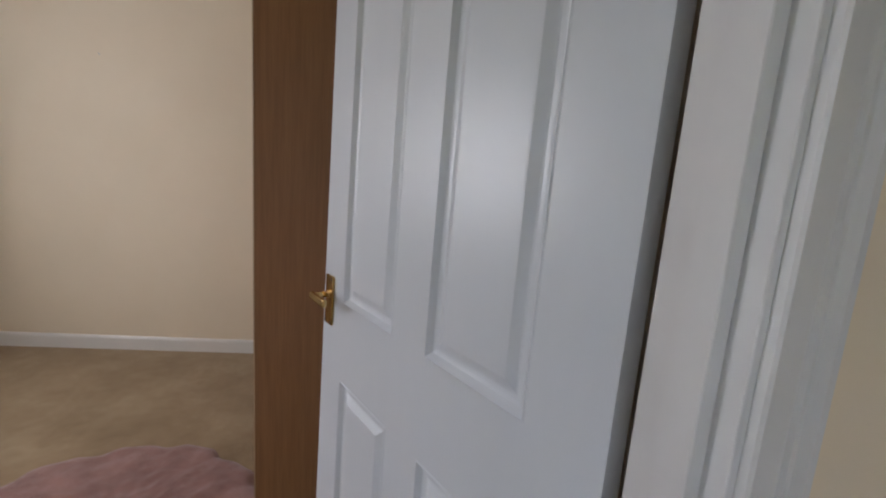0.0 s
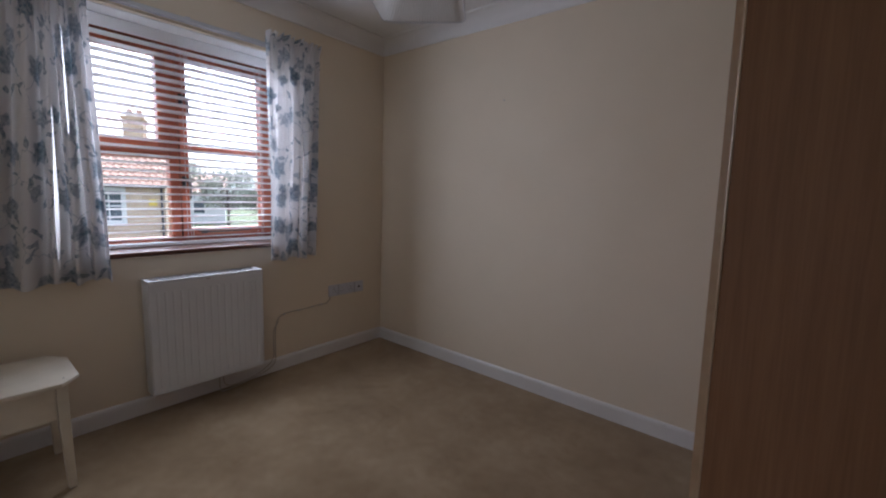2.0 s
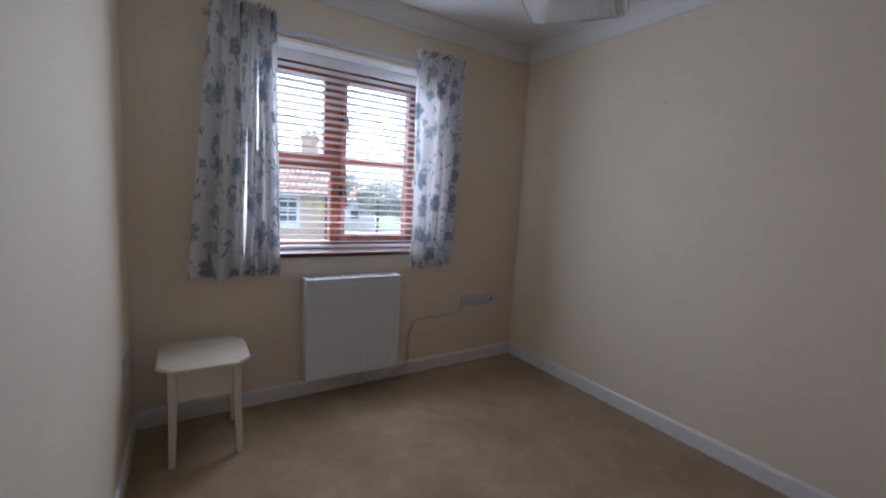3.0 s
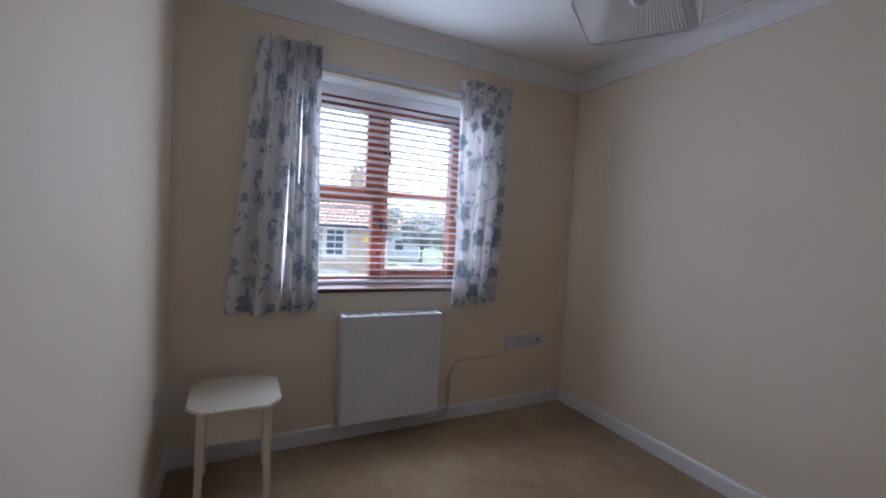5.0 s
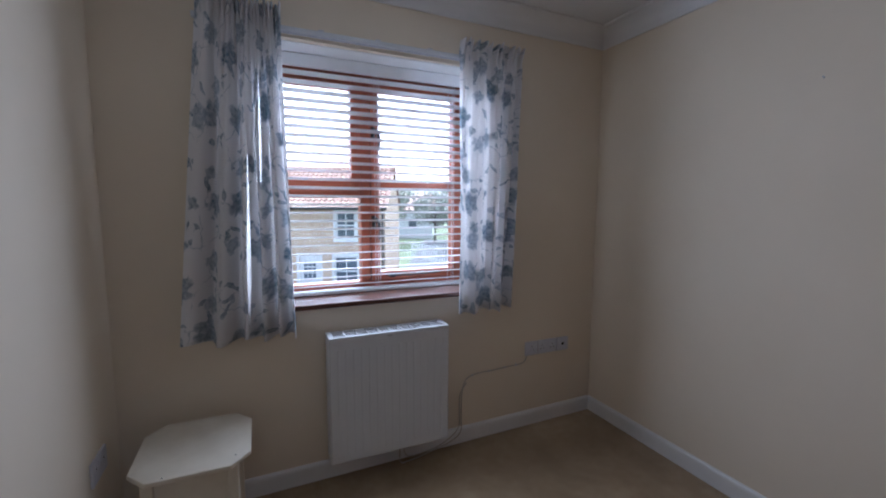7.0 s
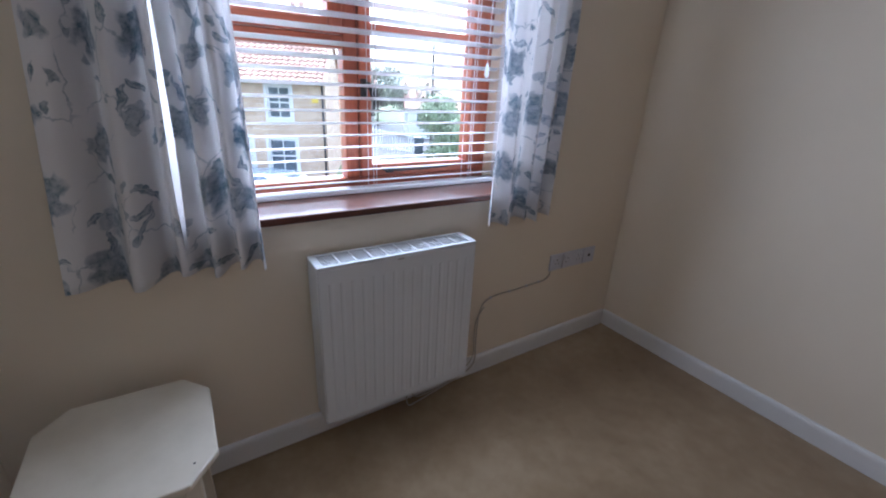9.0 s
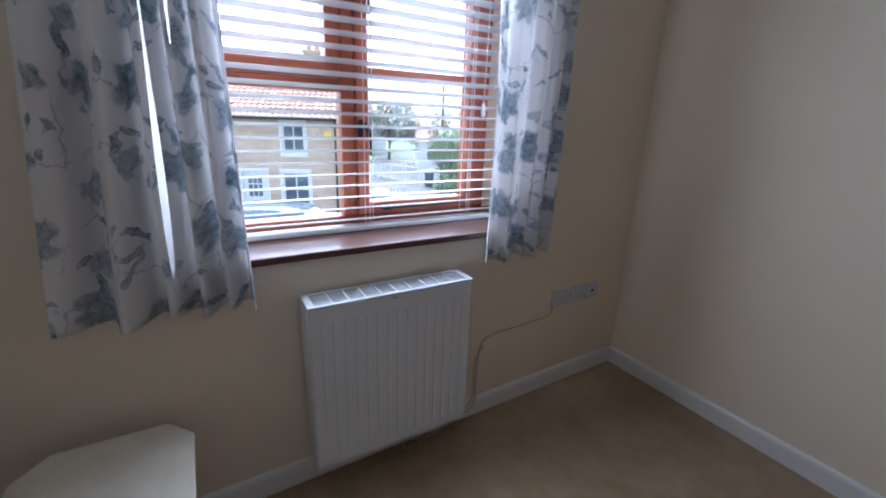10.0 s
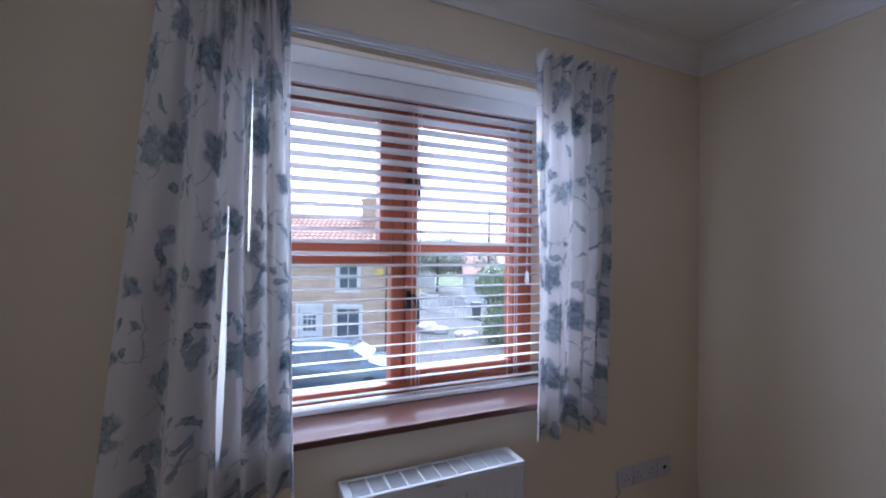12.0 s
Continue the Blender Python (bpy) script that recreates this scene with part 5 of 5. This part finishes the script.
for x0, x1, xt0, xt1 in ((0.85, 1.95, 1.15, 1.95), (2.05, 3.15, 2.05, 3.15), (3.25, 4.65, 3.25, 3.85)):
    bm = bmesh.new()
    bot, tp = 0.98, 1.38
    yb, yt = CY0 + 0.14 * 0.08 / 0.6 - 0.004, CY0 + 0.14 * 0.48 / 0.6 - 0.004
    g = [bm.verts.new(p) for p in ((fx(x0), yb, GZ + bot), (fx(x1), yb, GZ + bot), (fx(xt1), yt, GZ + tp), (fx(xt0), yt, GZ + tp))]
    g3 = [bm.verts.new(v.co + Vector((0, 0.02, 0))) for v in g]
    bm.faces.new(g)
    bm.faces.new(g3[::-1])
    for k in range(4):
        bm.faces.new((g[k], g3[k], g3[(k + 1) % 4], g[(k + 1) % 4]))
    part("side_window", bm, M_OGLASS, car, "dark car window")
bm = bmesh.new()
g = [(fx(3.95), GZ + 1.435), (fx(4.85), GZ + 1.055)]
quad_ = [bm.verts.new(p) for p in ((g[0][0], CY0 + 0.22, g[0][1]), (g[1][0], CY0 + 0.14, g[1][1]), (g[1][0], CY1 - 0.14, g[1][1]), (g[0][0], CY1 - 0.22, g[0][1]))]
up_ = [bm.verts.new(v.co + Vector((0.012, 0, 0.025))) for v in quad_]
bm.faces.new(up_)
for k in range(4):
    bm.faces.new((quad_[k], quad_[(k + 1) % 4], up_[(k + 1) % 4], up_[k]))
part("windscreen", bm, M_OGLASS, car, "reflecting windscreen")
for u in (1.05, 4.95):
    for y in (CY0 - 0.01, CY1 - 0.19):
        wh = new("wheel")
        wh.parent = car
        bm = bmesh.new()
        add_tube(bm, [(fx(u), y, GZ + 0.31), (fx(u), y + 0.2, GZ + 0.31)], 0.31, 22)
        part("tyre", bm, M_TYRE, wh)
        bm = bmesh.new()
        add_tube(bm, [(fx(u), y - 0.012, GZ + 0.31), (fx(u), y + 0.212, GZ + 0.31)], 0.20, 16)
        part("rim", bm, M_STEEL, wh)

# ---- whitewashed edging stones ----
def stone(x, y, r, seed):
    bm_ = bmesh.new()
    bmesh.ops.create_icosphere(bm_, subdivisions=3, radius=1)
    for v in bm_.verts:
        k = 1 + 0.22 * noise.noise(v.co * 1.6 + Vector((seed, 0, 0)))
        v.co = Vector((x + v.co.x * r * k, y + v.co.y * r * 0.8 * k, GZ + 0.3 * r + v.co.z * r * 0.55 * k))
    ob = out_part("edging_stone", bm_, M_WHITE, smooth=True)
    tagged(ob, "whitewashed rounded boulder beside the lane", "boulder", "whitewashed boulders")


for k, (x, y, r) in enumerate(((-0.75, 23.0, 0.62), (-0.1, 22.6, 0.45), (0.95, 21.8, 0.34), (1.5, 21.6, 0.42))):
    stone(x, y, r, k * 3.1)

# ---- railings beside the lane ----
fence = out_thing("railings", "pale painted metal railings along the lane", "fence")
fa, fb = Vector((-2.2, 33, GZ)), Vector((1.75, 27.5, GZ))
n_post = 25
for k in range(n_post):
    p = fa.lerp(fb, k / (n_post - 1))
    bm = bmesh.new()
    w = 0.045 if k % 6 == 0 else 0.022
    add_box(bm, p.x - w, p.y - w, GZ - 0.02, p.x + w, p.y + w, GZ + (1.25 if k % 6 == 0 else 1.12))
    part("post" if k % 6 == 0 else "bar", bm, M_RAILM, fence)
for z in (0.18, 1.12):
    bm = bmesh.new()
    add_tube(bm, [fa + Vector((0, 0, z)), fb + Vector((0, 0, z))], 0.03, 6)
    part("rail", bm, M_RAILM, fence)
# wheelie bin at the end of the railings
bin_ = out_thing("wheelie_bin", "dark blue-grey plastic wheelie bin by the railings", "bin")
bm = bmesh.new()
g = [(-0.24, -0.24, 0.05), (0.24, -0.24, 0.05), (0.24, 0.24, 0.05), (-0.24, 0.24, 0.05)]
v1 = [bm.verts.new((2.25 + x, 27.7 + y, GZ + z)) for x, y, z in g]
v2 = [bm.verts.new((2.25 + x * 1.25, 27.7 + y * 1.25, GZ + 1.0)) for x, y, z in g]
bm.faces.new(v1)
bm.faces.new(v2)
for k in range(4):
    bm.faces.new((v1[k], v1[(k + 1) % 4], v2[(k + 1) % 4], v2[k]))
M_BIN = surface("blue_grey_bin_plastic", (0.05, 0.07, 0.085), (0.08, 0.10, 0.115), 0.5, 4, 50, 0.1)
part("body", bm, M_BIN, bin_)
bm = bmesh.new()
add_box(bm, 1.92, 27.37, GZ + 1.005, 2.58, 28.03, GZ + 1.08, 0.02, 2)
part("lid", bm, M_BIN, bin_)
for x in (2.02, 2.48):
    bm = bmesh.new()
    add_tube(bm, [(x - 0.03, 28.0, GZ + 0.10), (x + 0.03, 28.0, GZ + 0.10)], 0.10, 14)
    part("wheel", bm, M_TYRE, bin_)


# ---- plants: many small leaves round limbs ----
def leaf_cloud(name, parent, blobs, count, size, seed, material=M_LEAF):
    rnd = random.Random(seed)
    vs, fs = [], []
    for k in range(count):
        c, r = blobs[rnd.randrange(len(blobs))]
        d = Vector((rnd.gauss(0, 1), rnd.gauss(0, 1), rnd.gauss(0, 1))).normalized()
        p = Vector(c) + Vector((d.x * r[0], d.y * r[1], d.z * r[2])) * rnd.uniform(0.62, 1.06)
        a = Vector((rnd.gauss(0, 1), rnd.gauss(0, 1), rnd.gauss(0, 1))).normalized()
        b = a.cross(d)
        if b.length < 0.01:
            continue
        b.normalize()
        s = size * rnd.uniform(0.6, 1.4)
        i = len(vs)
        vs += [tuple(p - a * s), tuple(p + b * s * 0.55 + d * s * 0.15), tuple(p + a * s), tuple(p - b * s * 0.55 - d * s * 0.1)]
        fs += [(i, i + 1, i + 2), (i, i + 2, i + 3)]
    me = bpy.data.meshes.new(name)
    me.from_pydata(vs, [], fs)
    me.materials.append(material)
    ob = new(name, me)
    ob.parent = parent
    return tagged(ob, kind="stuff")


hedge = out_thing("hedge", "tall rounded green garden hedge beside the lane", "hedge")
hb = [((2.75 + 0.55 * math.sin(k * 2.1) + 0.10 * k, 20.6 + 0.35 * k, GZ + 0.9 + 0.95 * (k % 3)), (0.85, 0.8, 1.0)) for k in range(12)]
bm = bmesh.new()
for k in range(6):
    x, y = 2.75 + 0.4 * math.sin(k * 2.0) + 0.2 * k, 20.7 + 0.6 * k
    add_tube(bm, [(x, y, GZ - 0.05), (x + 0.05, y, GZ + 1.6), (x - 0.1, y + 0.1, GZ + 3.0)], [0.08, 0.06, 0.02], 6)
part("stems", bm, M_BARK, hedge)
leaf_cloud("foliage", hedge, hb, 14000, 0.085, 5)


def tree(x, y, h, r, seed):
    t = out_thing("tree", "leafy garden tree beyond the rooftops", "tree", "trees beyond the lane")
    rnd = random.Random(seed)
    bm_ = bmesh.new()
    add_tube(bm_, [(x, y, GZ - 0.1), (x + 0.1, y, GZ + h * 0.35), (x, y, GZ + h * 0.75)], [0.22, 0.15, 0.05], 8)
    blobs = []
    for k in range(9):
        a = rnd.uniform(0, 6.28)
        e = Vector((x + r * 0.6 * math.cos(a), y + r * 0.6 * math.sin(a), GZ + h * rnd.uniform(0.5, 0.95)))
        add_tube(bm_, [(x, y, GZ + h * rnd.uniform(0.3, 0.55)), tuple(e)], [0.07, 0.02], 5)
        blobs.append((tuple(e), (r * rnd.uniform(0.35, 0.55),) * 2 + (r * rnd.uniform(0.3, 0.45),)))
    part("trunk", bm_, M_BARK, t)
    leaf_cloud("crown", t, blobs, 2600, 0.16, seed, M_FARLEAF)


tree(-0.6, 46, 5.2, 2.4, 11)
tree(2.5, 38, 4.6, 2.4, 12)
tree(-5.0, 44, 6.0, 3.0, 13)


# ---- far bungalow and roofs ----
def far_house(name, x0, x1, y, depth, eave, ridge, label, wins):
    h = out_thing(name, label, "house", "houses beyond the lane")
    b1 = bmesh.new()
    add_box(b1, x0, y, GZ - 0.3, x1, y + depth, GZ + eave)
    part("wall", b1, M_WHITE, h)
    b1 = bmesh.new()
    p = [b1.verts.new(q) for q in ((x0 - 0.3, y - 0.3, GZ + eave - 0.1), (x1 + 0.3, y - 0.3, GZ + eave - 0.1), (x1 + 0.3, y + depth / 2, GZ + ridge), (x0 - 0.3, y + depth / 2, GZ + ridge), (x0 - 0.3, y + depth + 0.3, GZ + eave - 0.1), (x1 + 0.3, y + depth + 0.3, GZ + eave - 0.1))]
    b1.faces.new(p[:4])
    b1.faces.new((p[3], p[2], p[5], p[4]))
    b1.faces.new((p[0], p[3], p[4]))
    b1.faces.new((p[1], p[5], p[2]))
    part("roof", b1, M_TILE, h, "red tiled roof")
    for xc, z0, z1, w in wins:
        b1 = bmesh.new()
        add_box(b1, xc - w / 2, y - 0.03, GZ + z0, xc + w / 2, y + 0.02, GZ + z1)
        part("window", b1, M_OGLASS, h, "dark window")


far_house("bungalow", 2.0, 7.0, 36, 6, 2.5, 4.6, "white rendered bungalow with red tiled roof", ((3.2, 1.0, 2.0, 0.9), (5.2, 1.0, 2.0, 0.9)))
far_house("far_house", -9.0, -1.0, 52, 7, 3.6, 5.6, "far white house with red roof", ((-6.5, 1.2, 2.4, 1.0), (-3.5, 1.2, 2.4, 1.0)))
far_house("far_house", 9.0, 17.0, 55, 7, 3.4, 5.6, "far white house with red roof", ((11.0, 1.2, 2.4, 1.0), (14.5, 1.2, 2.4, 1.0)))

# telegraph pole with wires
pole = out_thing("telegraph_pole", "dark wooden telegraph pole carrying wires", "pole")
bm = bmesh.new()
add_tube(bm, [(3.4, 31, GZ - 0.1), (3.4, 31, GZ + 7.6)], [0.10, 0.07], 8)
part("mast", bm, M_BARK, pole)
bm = bmesh.new()
add_tube(bm, smooth_path([(3.4, 31, GZ + 7.4), (-1.5, 27.5, GZ + 6.6), (-7, 24, GZ + 6.7)], 6), 0.014, 4)
part("wire", bm, M_BLACK, pole)

# low wooded hills on the skyline
bm = bmesh.new()
prev = None
for i in range(121):
    x = -420 + i * 7
    h = 9 + 5 * noise.noise(Vector((x * 0.012, 0.3, 0))) + 2.2 * noise.noise(Vector((x * 0.09, 2, 0)))
    cur = [bm.verts.new((x, 330, GZ - 1)), bm.verts.new((x, 345, GZ + h * 0.8)), bm.verts.new((x, 380, GZ + h)), bm.verts.new((x, 400, GZ - 1))]
    if prev:
        for k in range(3):
            bm.faces.new((prev[k], cur[k], cur[k + 1], prev[k + 1]))
    prev = cur
tagged(out_part("backdrop", bm, M_HILL), "hazy wooded hills on the skyline", kind="structure")
